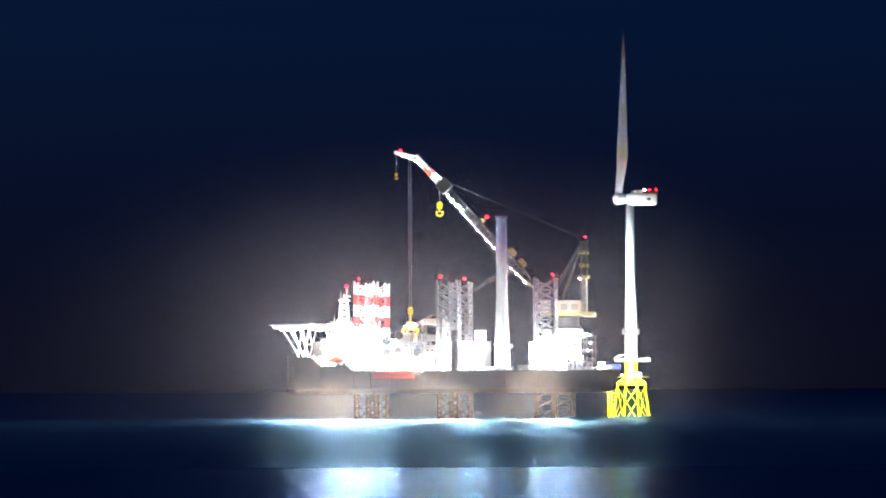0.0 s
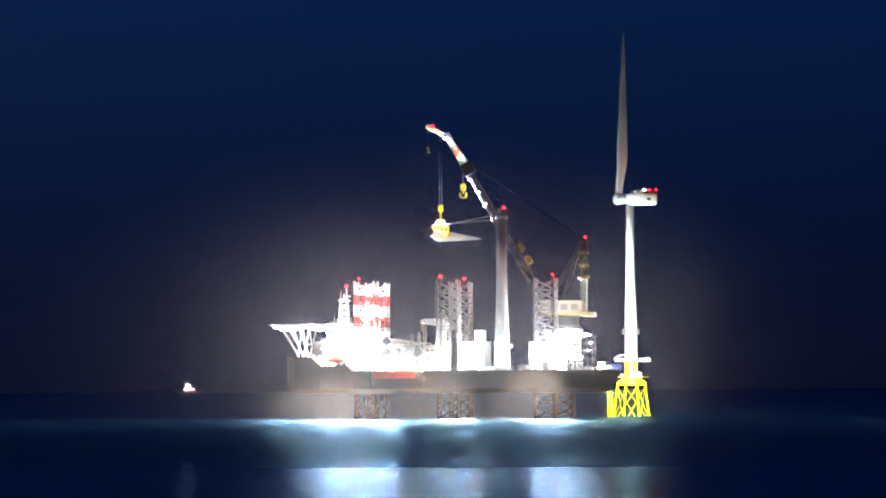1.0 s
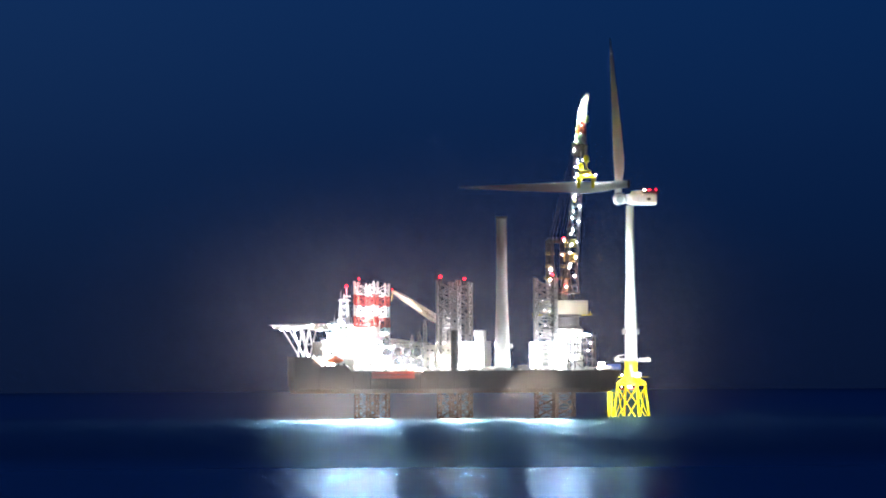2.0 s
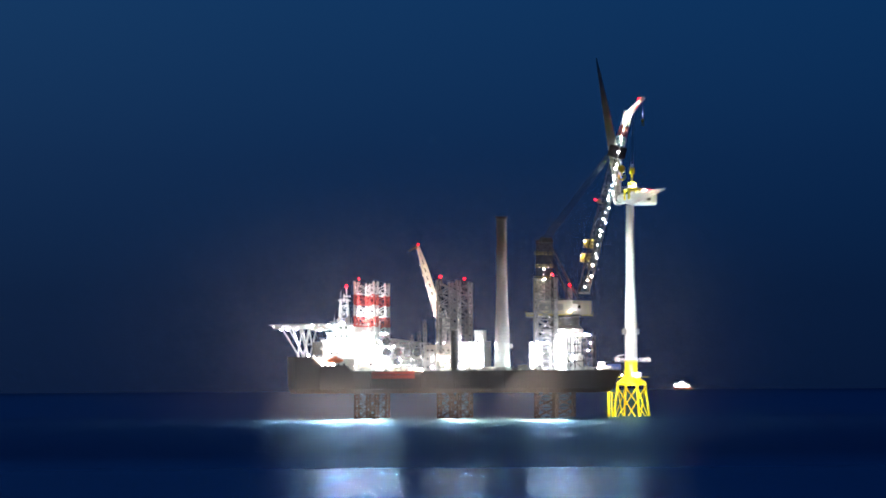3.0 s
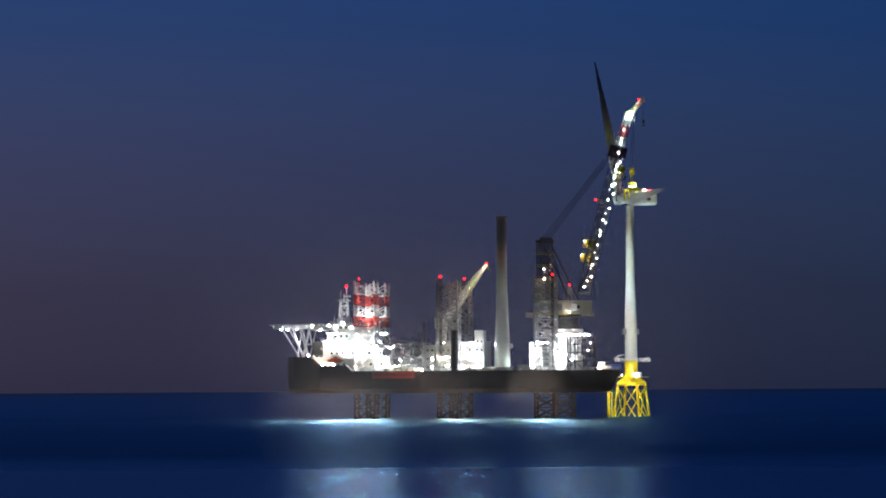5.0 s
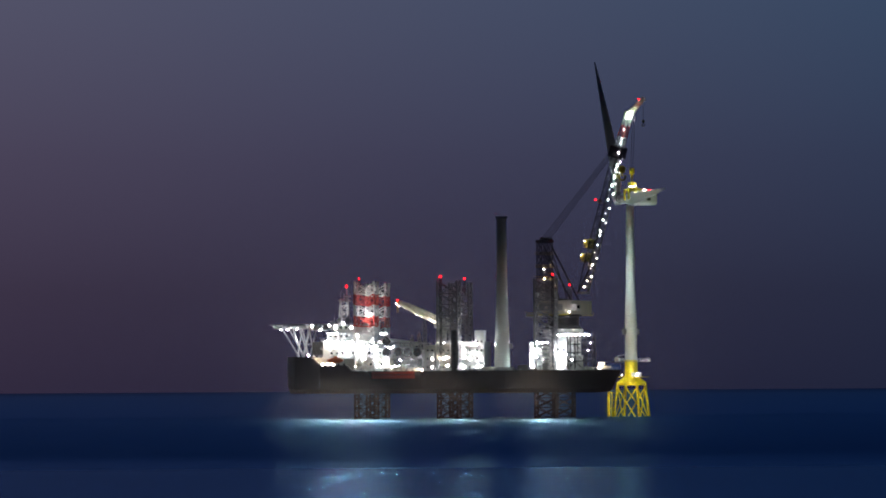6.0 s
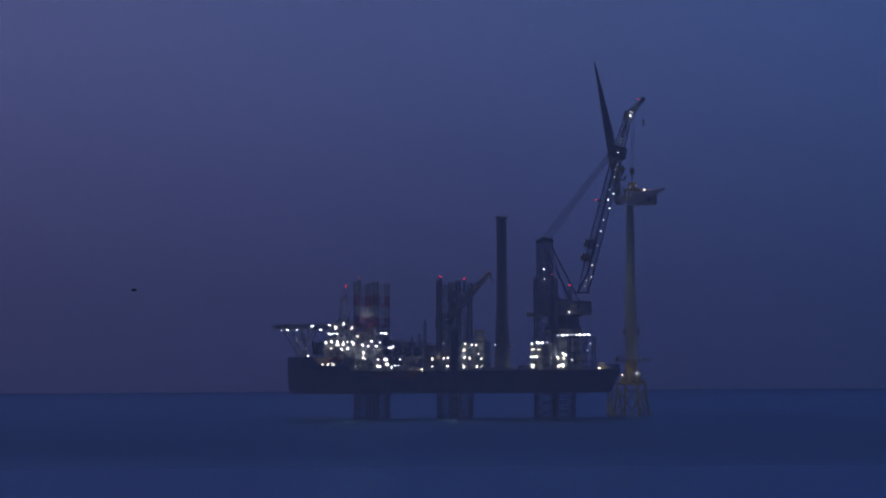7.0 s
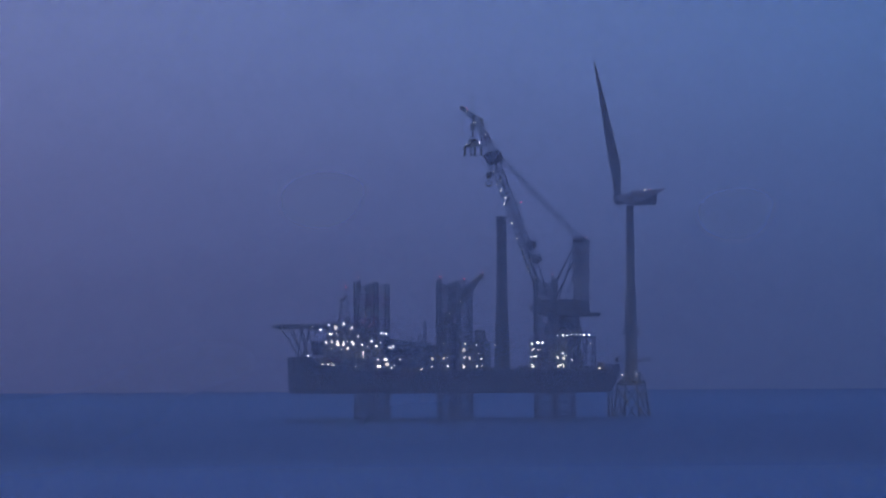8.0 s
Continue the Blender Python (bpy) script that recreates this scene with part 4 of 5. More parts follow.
        for y in (-2.9, 2.9):
            tube(bm, (x - 2, y, 4.4), (x + 2.2, y, 4.4), 0.08, n=5)
            for k in (-2, 0.1, 2.2):
                tube(bm, (x + k, y, 2.9), (x + k, y, 4.4), 0.07, n=5)
        part("boom_winch", bm, CRANEY, boom)
    bm = B()
    box(bm, MAIN - 4.6, MAIN + 1.2, -3.4, 3.4, -3.0, 3.2, 0.5)
    for y in (-2, -0.7, 0.7, 2):
        tube(bm, (MAIN - 1, y - 0.25, -1.8), (MAIN - 1, y + 0.25, -1.8), 1.2, n=18)
        tube(bm, (MAIN - 1, y - 0.25, 2.4), (MAIN - 1, y + 0.25, 2.4), 1.0, n=18)
    part("knuckle", bm, DARK, boom, "dark boom head with sheaves")
    a = radians(-3)
    j = (MAIN + JIB * math.cos(a), JIB * math.sin(a))
    for k in range(3):
        f0, f1 = k / 3, (k + 1) / 3
        p0 = (MAIN + f0 * (j[0] - MAIN), f0 * j[1])
        p1 = (MAIN + f1 * (j[0] - MAIN), f1 * j[1])
        bm = B()
        truss(bm, p0, p1, 3.8 - 0.4 * k, 3.6 - 0.5 * k, 3.4 - 0.4 * k, 3.1 - 0.5 * k, 2, 0.26, 0.15)
        part("jib_section", bm, RED if k == 1 else WHITE, boom)
    a2 = radians(-32)
    tip = (j[0] + NOSE * math.cos(a2), j[1] + NOSE * math.sin(a2))
    bm = B()
    truss(bm, j, tip, 2.6, 2.4, 1.2, 0.9, 4, 0.2, 0.11)
    for x, z in ((j[0] + 0.35 * (tip[0] - j[0]), j[1] + 0.35 * (tip[1] - j[1])), (tip[0], tip[1])):
        tube(bm, (x, -0.7, z), (x, 0.7, z), 0.95, n=18)
    box(bm, j[0] - 2.4, j[0] + 1.5, -1.6, 1.6, j[1] + 1.0, j[1] + 1.9, 0.15)
    part("jib_nose", bm, CREAM, boom)
    lamp_at(boom, (tip[0] - 0.6, 0, tip[1] + 2.4), REDLAMP, 0.34, "obstruction_light")
    lamp_at(boom, (tip[0] + 0.3, 0, tip[1] - 0.6), LAMP, 0.24)
    # glowing spheres in and beside the nose, added to brighten it
    for f in (0.25, 0.5, 0.75):
        x, z = j[0] + f * (tip[0] - j[0]), j[1] + f * (tip[1] - j[1])
        lamp_at(boom, (x - 0.3, -2.2, z - 0.9), LAMPG, 0.12, "boom_light")
        lamp_at(boom, (x, 0, z), LAMPG, 0.1, "boom_light")
    lamp_at(boom, (j[0], -1.0, j[1] - 1.7), LAMP, 0.3)
    x, k = 3.0, 0
    while x < MAIN - 3:
        low = -2.0 if x > s else -1.6 * x / s - 0.4
        lamp_at(boom, (x, (-1.7, -1.2, 1.4)[k % 3], low), LAMPG if x > 22 else LAMPW, (0.2, 0.15, 0.26, 0.12, 0.22)[k % 5], "boom_light")
        # extra glow inside the truss, added to brighten the upper boom
        if x > 46 and k % 2:
            lamp_at(boom, (x + 0.9, -0.6, -0.6), LAMPG, 0.15, "boom_light")
        x += (3.4, 2.2, 4.1, 1.6)[k % 4] * (0.62 if x > 46 else 1.0)
        k += 1
    # more spheres along and inside the jib, added so its lattice looks lit
    for x in (MAIN + 2.5, MAIN + 5.5, MAIN + 9, MAIN + 12.5, MAIN + 15.5):
        lamp_at(boom, (x, -2.9, -1.7), LAMPG, 0.11, "boom_light")
        lamp_at(boom, (x + 1, 0.2, 0.0), LAMPG, 0.11, "boom_light")
    lamp_at(boom, (MAIN - 1.5, -3.6, -2.6), LAMP, 0.26, "boom_light")
    for x in (17.5, 24.5):
        lamp_at(boom, (x, -3.4, 4.0), LAMPW, 0.14, "boom_light")
    # side arm with a red light half way up
    bm = B()
    tube(bm, (44, 0, 1.5), (44.5, 0, 5.2), 0.16)
    box(bm, 43.6, 45.6, -0.8, 0.8, 2.8, 3.6, 0.1)
    part("light_arm", bm, CRANEY, boom)
    lamp_at(boom, (44.5, 0, 5.8), REDLAMP, 0.4, "obstruction_light")
    return c, boom


crane, boom = main_crane()


def hook_block(name, material, label, scale=1.0, fall=9.0):
    """A hook hanging at its ropes; its origin is at the top of the ropes."""
    h = thing(name, Matrix.Identity(4), label, "crane hook")
    bm = B()
    for y in (-0.45, 0.45):
        tube(bm, (0, y * scale, 0), (0, y * scale, -fall), 0.09, n=5)
    part("fall_rope", bm, STEEL, h)
    bm = B()
    box(bm, -1.1 * scale, 1.1 * scale, -0.6 * scale, 0.6 * scale, -fall - 2.6 * scale, -fall, 0.3 * scale)
    for y in (-0.5, 0.5):
        tube(bm, (0, (y - 0.15) * scale, -fall - 0.9 * scale), (0, (y + 0.15) * scale, -fall - 0.9 * scale), 1.25 * scale, n=16)
    part("sheave_block", bm, material, h)
    bm = B()
    tube(bm, (0, 0, -fall - 2.5 * scale), (0, 0, -fall - 4.0 * scale), 0.35 * scale)
    for s in (-1, 1):
        pts = [(s * 1.3 * scale * math.sin(a), 0, -fall - (4.3 + 1.3 * (1 - math.cos(a)) * -1 + 1.3) * scale) for a in [radians(d) for d in range(0, 130, 18)]]
        for p, q in zip(pts, pts[1:]):
            tube(bm, p, q, 0.38 * scale, n=8)
    part("twin_hook", bm, material, h)
    return h


aux_hook = hook_block("auxiliary_hook", YELLOW, "yellow auxiliary hook block hanging from the boom head", 1.15, 7.0)
whip_hook = hook_block("whip_hook", YELLOW, "small yellow whip hook under the jib tip", 0.5, 10.0)


def blade_yoke():
    """The lifting frame that grips a blade; its origin is the blade's axis."""
    y = thing("blade_yoke", Matrix.Identity(4), "yellow lifting yoke gripping a turbine blade", "lifting yoke")
    bm = B()
    box(bm, -4.4, 4.4, -1.1, 1.1, 3.0, 4.4, 0.25)
    box(bm, -2.0, 2.0, -1.6, 1.6, 4.7, 6.6, 0.4)
    part("spreader_frame", bm, YELLOW, y)
    for x in (-3.4, 3.4):
        bm = B()
        for s in (-1, 1):
            box(bm, x - 0.8, x + 0.8, s * 2.7 - 0.35, s * 2.7 + 0.35, -1.8, 3.4, 0.15)
        box(bm, x - 0.9, x + 0.9, -3.1, 3.1, 2.6, 3.5, 0.15)
        part("clamp", bm, YELLOW, y)
    bm = B()
    box(bm, -1.2, 1.2, -1.0, 1.0, 10.6, 13.2, 0.35)
    for s in (-0.6, 0.6):
        tube(bm, (0, s - 0.15, 12.6), (0, s + 0.15, 12.6), 1.3, n=16)
    tube(bm, (0, 0, 8.6), (0, 0, 10.8), 0.45)
    part("hook_block", bm, YELLOW, y)
    for x in (-3.5, 3.5):
        bm = B()
        tube(bm, (0, 0, 8.8), (x * 0.8, 0, 4.3), 0.14, n=6)
        part("sling", bm, YELLOW, y)
    for x in (-4.3, 0, 4.3):
        lamp_at(y, (x, -1.4, 4.6), LAMP, 0.16)
        lamp_at(y, (x, 1.4, 4.6), LAMP, 0.16)
    return y


yoke = blade_yoke()
CG = 20.0  # from the blade's root to the yoke
lifted = rotor_blade(Matrix.Identity(4))
lifted["label"] = "white turbine blade carried in the yoke to the rotor"


def rope(name, count, length, r, label):
    """A rope in overlapping rigid lengths."""
    t = thing(name, Matrix.Identity(4), label, "rope")
    out = []
    for i in range(count):
        bm = B()
        if name == "hoist_rope":
            for y in (-0.5, 0.5):
                tube(bm, (y, 0, -length / 2), (y, 0, length / 2), r, n=6)
        else:
            tube(bm, (0, 0, -length / 2), (0, 0, length / 2), r, n=6)
        out.append(part("rope_length", bm, DARK if name == "luffing_rope" else STEEL, t))
    return out, length


hoist = rope("hoist_rope", 5, 16.0, 0.11, "steel hoist ropes between jib and yoke")
tag_a = rope("tag_line", 4, 13.5, 0.12, "steel tag line from yoke to boom")
tag_b = rope("tag_line", 4, 13.5, 0.12, "steel tag line from yoke to boom")
luff_ropes = [rope("luffing_rope", 2, 40.0, 0.1, "steel luffing ropes from crane frame to boom head") for _ in range(6)]

# ---------------------------------------------------------------- deck crane
DC_U, DC_V, DC_Z = 0.55, -6.0, 45.33
DC = SHIP @ Vector((DC_U, DC_V, 0))


def deck_crane():
    c = thing("deck_crane", pose(DC.x, DC.y, 0), "white pedestal deck crane with lattice boom", "crane")
    zb = 36.11
    bm = B()
    turned(bm, [(2.0, zb + 0.02), (2.0, DC_Z - 4), (2.6, DC_Z - 3.4), (2.6, DC_Z - 2.8)], 24)
    part("pedestal", bm, WHITE, c)
    bm = B()
    box(bm, -3.2, 1.6, -2.0, 2.0, DC_Z - 2.8, DC_Z + 2.6, 0.3)
    box(bm, -0.2, 2.4, -3.4, -1.9, DC_Z - 2.4, DC_Z + 0.6, 0.2)
    part("slewing_house", bm, WHITE, c)
    bm = B()
    for y in (-1.3, 1.3):
        tube(bm, (-2.4, y, DC_Z + 2.5), (-1.4, 0, DC_Z + 6.4), 0.2)
    part("stay_frame", bm, WHITE, c)
    lamp_at(c, (2.2, -2.2, DC_Z - 1.0), LAMPW, 0.24)
    b = new("boom")
    b.parent = c
    b["label"] = "white lattice boom"
    bm = B()
    truss(bm, (0, 0), (7, 0.3), 2.6, 0.8, 2.6, 2.8, 3, 0.34, 0.2)
    truss(bm, (7, 0.3), (30, 0.3), 2.6, 2.8, 1.8, 1.9, 12, 0.32, 0.2)
    truss(bm, (30, 0.3), (38, 0), 1.8, 1.9, 0.8, 0.7, 4, 0.28, 0.16)
    part("boom_truss", bm, WHITE, b)
    bm = B()
    box(bm, 36.8, 38.6, -0.6, 0.6, -0.7, 0.7, 0.15)
    tube(bm, (38, 0, -0.5), (37.2, 0, -4.8), 0.3, n=8)
    part("boom_head", bm, CRANEY, b)
    lamp_at(b, (38.8, 0, 0.6), REDLAMP, 0.2, "obstruction_light")
    # small glows beside and inside the truss, added to whiten the boom
    for x in (4, 9, 14, 19, 24, 29, 34):
        lamp_at(b, (x, -2.0, -1.0), LAMPW, 0.09, "boom_light")
        lamp_at(b, (x + 2, 0, 0.4), LAMPW, 0.09, "boom_light")
    lamp_at(b, (38.0, -0.8, -0.9), LAMP, 0.16, "boom_light")
    return c, b


deck_cr, deck_boom = deck_crane()

# ---------------------------------------------------------------- the turbine
TX, TY = 91.0, 22.2


def jacket():
    j = thing("jacket_foundation", pose(TX, TY, 0, 0, 0, -26), "yellow steel jacket foundation standing in the sea", "foundation")
    zt = 15.69
    half0, half1 = 7.15, 5.0
    def corner(k, f):
        h = half0 + (half1 - half0) * f
        return [(-h, -h), (h, -h), (h, h), (-h, h)][k]
    def level(f):
        return -6 + (zt + 6) * f
    for k in range(4):
        bm = B()
        tube(bm, (*corner(k, 0), -6), (*corner(k, 1), zt), 0.68, 0.62, n=16)
        part("jacket_leg", bm, YELLOW, j, smooth=True)
        bm = B()
        p0, p1 = corner(k, 0.12), corner(k, 0.93)
        q0, q1 = corner((k + 1) % 4, 0.12), corner((k + 1) % 4, 0.93)
        tube(bm, (*p0, level(0.12)), (*q1, level(0.93)), 0.36, n=12)
        tube(bm, (*q0, level(0.12)), (*p1, level(0.93)), 0.36, n=12)
        part("cross_brace", bm, YELLOW, j, smooth=True)
        bm = B()
        tube(bm, (*p1, zt - 0.2), (*q1, zt - 0.2), 0.5, n=12)
        part("top_beam", bm, YELLOW, j, smooth=True)
    # transition piece: sloped arms up to the central can
    for k in range(4):
        bm = B()
        x, y = corner(k, 1)
        for w in (0,):
            a, b = Vector((x * 1.05, y * 1.05, zt - 0.8)), Vector((x * 0.25, y * 0.25, zt + 4.6))
            d = Vector((-y, x, 0)).normalized() * 0.9
            vs = [bm.verts.new(q) for q in (a - d, a + d, a + d + Vector((0, 0, 1.6)), a - d + Vector((0, 0, 1.6)), b - d - Vector((0, 0, 4.4)), b + d - Vector((0, 0, 4.4)), b + d, b - d)]
            for f in ((0, 1, 2, 3), (4, 5, 6, 7), (0, 1, 5, 4), (1, 2, 6, 5), (2, 3, 7, 6), (3, 0, 4, 7)):
                bm.faces.new([vs[i] for i in f])
        part("transition_arm", bm, YELLOW, j)
    bm = B()
    turned(bm, [(3.3, zt - 0.6), (3.4, zt + 3), (3.1, zt + 6), (3.05, 26.63), (3.3, 26.90), (3.3, 27.18)], 36)
    part("central_can", bm, YELLOW, j, smooth=False)
    # deck on the transition piece with cabinets
    bm = B()
    box(bm, -4.8, 7.4, -5.6, 3.8, zt + 3.2, zt + 3.5)
    part("lower_platform", bm, YELLOW, j)
    for x, w, mtl in ((2.2, 2.0, GREY), (4.6, 2.4, WHITE)):
        bm = B()
        box(bm, x, x + w, -5.2, -3.9, zt + 3.5, zt + 5.6, 0.08)
        part("cabinet", bm, mtl, j)
    # upper work platform
    zp = 26.63
    bm = B()
    box(bm, -6.4, 7.6, -4.9, 4.9, zp - 0.16, zp, 0.05)
    part("work_platform", bm, GREY, j)
    bm = B()
    pts = [(-6.4, -4.9), (7.6, -4.9), (9.4, -1.6), (9.4, 1.6), (7.6, 4.9), (-6.4, 4.9)]
    for (x0, y0), (x1, y1) in zip(pts, pts[1:] + pts[:1]):
        for h in (0.7, 1.35):
            tube(bm, (x0, y0, zp + h), (x1, y1, zp + h), 0.1, n=6)
        for i in range(6):
            f = i / 6
            tube(bm, (x0 + f * (x1 - x0), y0 + f * (y1 - y0), zp - 0.2), (x0 + f * (x1 - x0), y0 + f * (y1 - y0), zp + 1.35), 0.07, n=5)
    tube(bm, (7.6, -4.9, zp - 0.3), (9.4, -1.6, zp + 2.0), 0.14, n=6)
    part("platform_rail", bm, WHITE, j)
    bm = B()
    tube(bm, (-5.4, -4.4, zp), (-5.4, -4.4, zp + 2.6), 0.3)
    tube(bm, (-5.4, -4.4, zp + 2.6), (-1.5, -4.8, zp + 3.2), 0.22)
    box(bm, -6.6, -4.6, -5.0, -3.6, zp, zp + 1.9, 0.1)
    part("davit_crane", bm, WHITE, j)
    # boat landing and cable tubes on the shore side
    landing = [(-9.15, -7.8), (-8.5, -7.5), (-7.3, -6.95)]
    for k, (x, y) in enumerate(landing):
        bm = B()
        tube(bm, (x, y, -4), (x + 0.1, y, 12.5 - 0.7 * (k == 2)), 0.36, n=10)
        part("landing_tube", bm, YELLOW, j)
    for h in (4.0, 8.0, 11.5):
        bm = B()
        tube(bm, (*landing[0], h), (-6.2, -6.3, h), 0.22, n=8)
        part("landing_rung", bm, YELLOW, j)
    lamp_at(j, (-2.6, -5.7, zt + 4.4), LAMPW, 0.3)
    lamp_at(j, (5.0, -5.8, zt + 4.6), LAMP, 0.22)
    return j


jacket()


def turbine():
    t = thing("wind_turbine", pose(TX, TY, 0, 0, 0, 17), "white offshore wind turbine with one blade mounted", "wind turbine")
    zb, zt = 27.18, 102.33
    bm = B()
    turned(bm, [(2.95, zb), (2.95, zb + 12), (2.8, zb + 24), (2.15, zb + 40), (2.1, zt - 18), (1.85, zt)], 48)
    tower = part("tower", bm, TOWER, t, smooth=True)
    for z, r in ((zb + 24, 2.8), (zb + 40, 2.16), (zt - 18, 2.1)):
        bm = B()
        turned(bm, [(r - 0.05, z - 0.2), (r + 0.03, z - 0.16), (r + 0.03, z + 0.16), (r - 0.06, z + 0.2)], 48)
        part("flange_ring", bm, TOWER, tower)
    zq = 40.87
    for s, w in ((-1, 1.5), (1, 1.0)):
        bm = B()
        box(bm, s * 3.4 - w / 2, s * 3.4 + w / 2, -1.4, 1.4, zq - 1.2, zq + 1.6, 0.1)
        tube(bm, (s * 3.6, 0, zq + 1.5), (s * 3.6, 0, zq + (4.2 if s > 0 else 2.0)), 0.1, n=6)
        part("aviation_box", bm, GREY, tower)
    # nacelle
    zh = 105.65
    bm = B()
    rings = []
    for x, w, lo, hi in ((-1.6, 2.2, -2.2, 2.2), (0.5, 3.2, -3.0, 2.7), (4, 3.5, -3.2, 2.8), (9, 3.5, -3.1, 2.8), (12.5, 3.4, -3.0, 2.8), (12.9, 3.1, -2.7, 2.6)):
        ring = []
        for i in range(24):
            a = 2 * math.pi * i / 24
            cx, cz = math.cos(a), math.sin(a)
            k = (abs(cx) ** 5 + abs(cz) ** 5) ** (-1 / 5)
            y, z = cx * k * w, cz * k
            z = z * hi if z > 0 else -z * lo
            ring.append(bm.verts.new((x, y, zh + z)))
        rings.append(ring)
    for a, b in zip(rings, rings[1:]):
        for i in range(24):
            bm.faces.new((a[i], a[(i + 1) % 24], b[(i + 1) % 24], b[i]))
    bm.faces.new(rings[0])
    bm.faces.new(rings[-1][::-1])
    nac = part("nacelle", bm, TOWER, t, smooth=True)
    bm = B()
    box(bm, 7.6, 9.4, -3.68, -3.4, zh - 0.9, zh + 0.5, 0.1)
    part("side_hatch", bm, DARK, nac)
    bm = B()
    box(bm, 6.0, 13.6, -3.2, 3.2, zh + 2.82, zh + 3.1)
    for y in (-3.1, 3.1):
        tube(bm, (5.5, y, zh + 3.9), (13.6, y, zh + 3.9), 0.07, n=5)
        for i in range(7):
            tube(bm, (5.5 + i * 1.35, y, zh + 3.0), (5.5 + i * 1.35, y, zh + 3.9), 0.06, n=5)
    box(bm, 13.0, 13.7, -3.2, 3.2, zh + 2.3, zh + 3.9, 0.1)
    part("hoist_platform", bm, DARK, nac, "helicopter hoist platform with rails")
    bm = B()
    box(bm, 1.5, 5.5, -2.6, 2.6, zh + 2.7, zh + 4.0, 0.3)
    part("cooler", bm, TOWER, nac)
    for x, m in ((9.2, REDLAMP), (12.8, REDLAMP), (7.0, LAMPW)):
        lamp_at(nac, (x, -2.6, zh + 4.4), m, 0.28, "nacelle_light")
    # rotor turns about the local x axis
    rot = new("rotor")
    rot.parent = t
    rot["label"] = "white hub with one blade"
    bm = B()
    turned(bm, [(0.2, -4.0), (1.2, -3.8), (2.1, -3.0), (2.6, -1.6), (2.7, 0.6), (2.4, 1.8)], 32, "X")
    part("hub", bm, TOWER, rot, smooth=True)
    bm = B()
    blade_mesh(bm, sweep=1.9)
    part("blade", bm, BLADE, rot, "long white tapered blade", at=pose(-1.2, 0, 1.9, 0, -87.6, 0) @ pose(0, 0, 0, -10, 0, 0), smooth=True)
    for a in (0, 120, 240):
        bm = B()
        turned(bm, [(1.95, 1.2), (1.95, 2.6), (1.6, 2.7)], 28)
        part("blade_bearing", bm, GREY, rot, at=pose(-1.2, 0, 0) @ pose(0, 0, 0, a, 0, 0))
    return t, rot, zh


turb, rotor, HUBZ = turbine()
HUB = pose(TX, TY, 0, 0, 0, 17) @ Vector((-4.6, 0, HUBZ))


# ---------------------------------------------------------------- passing boats
def passing_boat(label):
    b = thing("service_boat", pose(0, 3200, 0), label, "boat", "passing boats")
    bm = B()
    rings = []
    for k in range(11):
        f = k / 10
        w = 4.2 * (1 - max(0, f - 0.55) ** 2 * 4.4)
        x = -14 + 28 * f
        top = 3.2 + 2.4 * max(0, f - 0.4) ** 1.5
        rings.append([bm.verts.new(p) for p in ((x, -w * 0.6, -1), (x, -w, top), (x, w, top), (x, w * 0.6, -1))])
    for a, c in zip(rings, rings[1:]):
        for i in range(4):
            bm.faces.new((a[i], a[(i + 1) % 4], c[(i + 1) % 4], c[i]))
    bm.faces.new(rings[0])
    bm.faces.new(rings[-1][::-1])
    part("boat_hull", bm, HULLRED, b)
    bm = B()
    box(bm, -3, 7, -3, 3, 3.4, 6.6, 0.3)
    box(bm, -1, 5.5, -2.5, 2.5, 6.6, 9.4, 0.3)
    part("wheelhouse", bm, WHITE, b)
    bm = B()
    tube(bm, (1, 0, 9.3), (1, 0, 15), 0.25)
    tube(bm, (-0.8, 0, 12.5), (2.8, 0, 12.5), 0.15)
    part("mast", bm, GREY, b)
    for x, z, r in ((-8, 4.6, 0.55), (-2.5, 7.6, 0.5), (6.8, 7.8, 0.5), (3, 10.6, 0.5), (1, 15, 0.35), (11, 6.4, 0.45)):
        lamp_at(b, (x, -3.4, z), LAMP if z > 5 else LAMPW, r * 0.8, "deck_light")
    return b


boat_a = passing_boat("brightly lit service boat far out on the water")
boat_b = passing_boat("small lit service boat passing far behind the vessel")

def gull():
    g = thing("sea_bird", pose(0, -700, -20), "dark sea bird gliding past in the dusk", "bird", "sea birds")
    bm = B()
    bmesh.ops.create_uvsphere(bm, u_segments=12, v_segments=8, radius=1)
    bmesh.ops.scale(bm, vec=(0.32, 0.09, 0.1), verts=bm.verts[:])
    part("body", bm, DARK, g, smooth=True)
    for s in (-1, 1):
        bm = B()
        pts = [(0.12, 0, 0.03), (0.1, s * 0.35, 0.14), (-0.08, s * 0.75, 0.08), (-0.12, s * 0.72, 0.07), (-0.12, s * 0.3, 0.12), (-0.1, 0, 0.02)]
        lo = [bm.verts.new(p) for p in pts]
        hi = [bm.verts.new((p[0], p[1], p[2] + 0.025)) for p in pts]
        bm.faces.new(lo)
        bm.faces.new(hi[::-1])
        for i in range(6):
            bm.faces.new((lo[i], lo[(i + 1) % 6], hi[(i + 1) % 6], hi[i]))
        part("wing", bm, DARK, g)
    return g


bird_a = gull()
bird_b = gull()

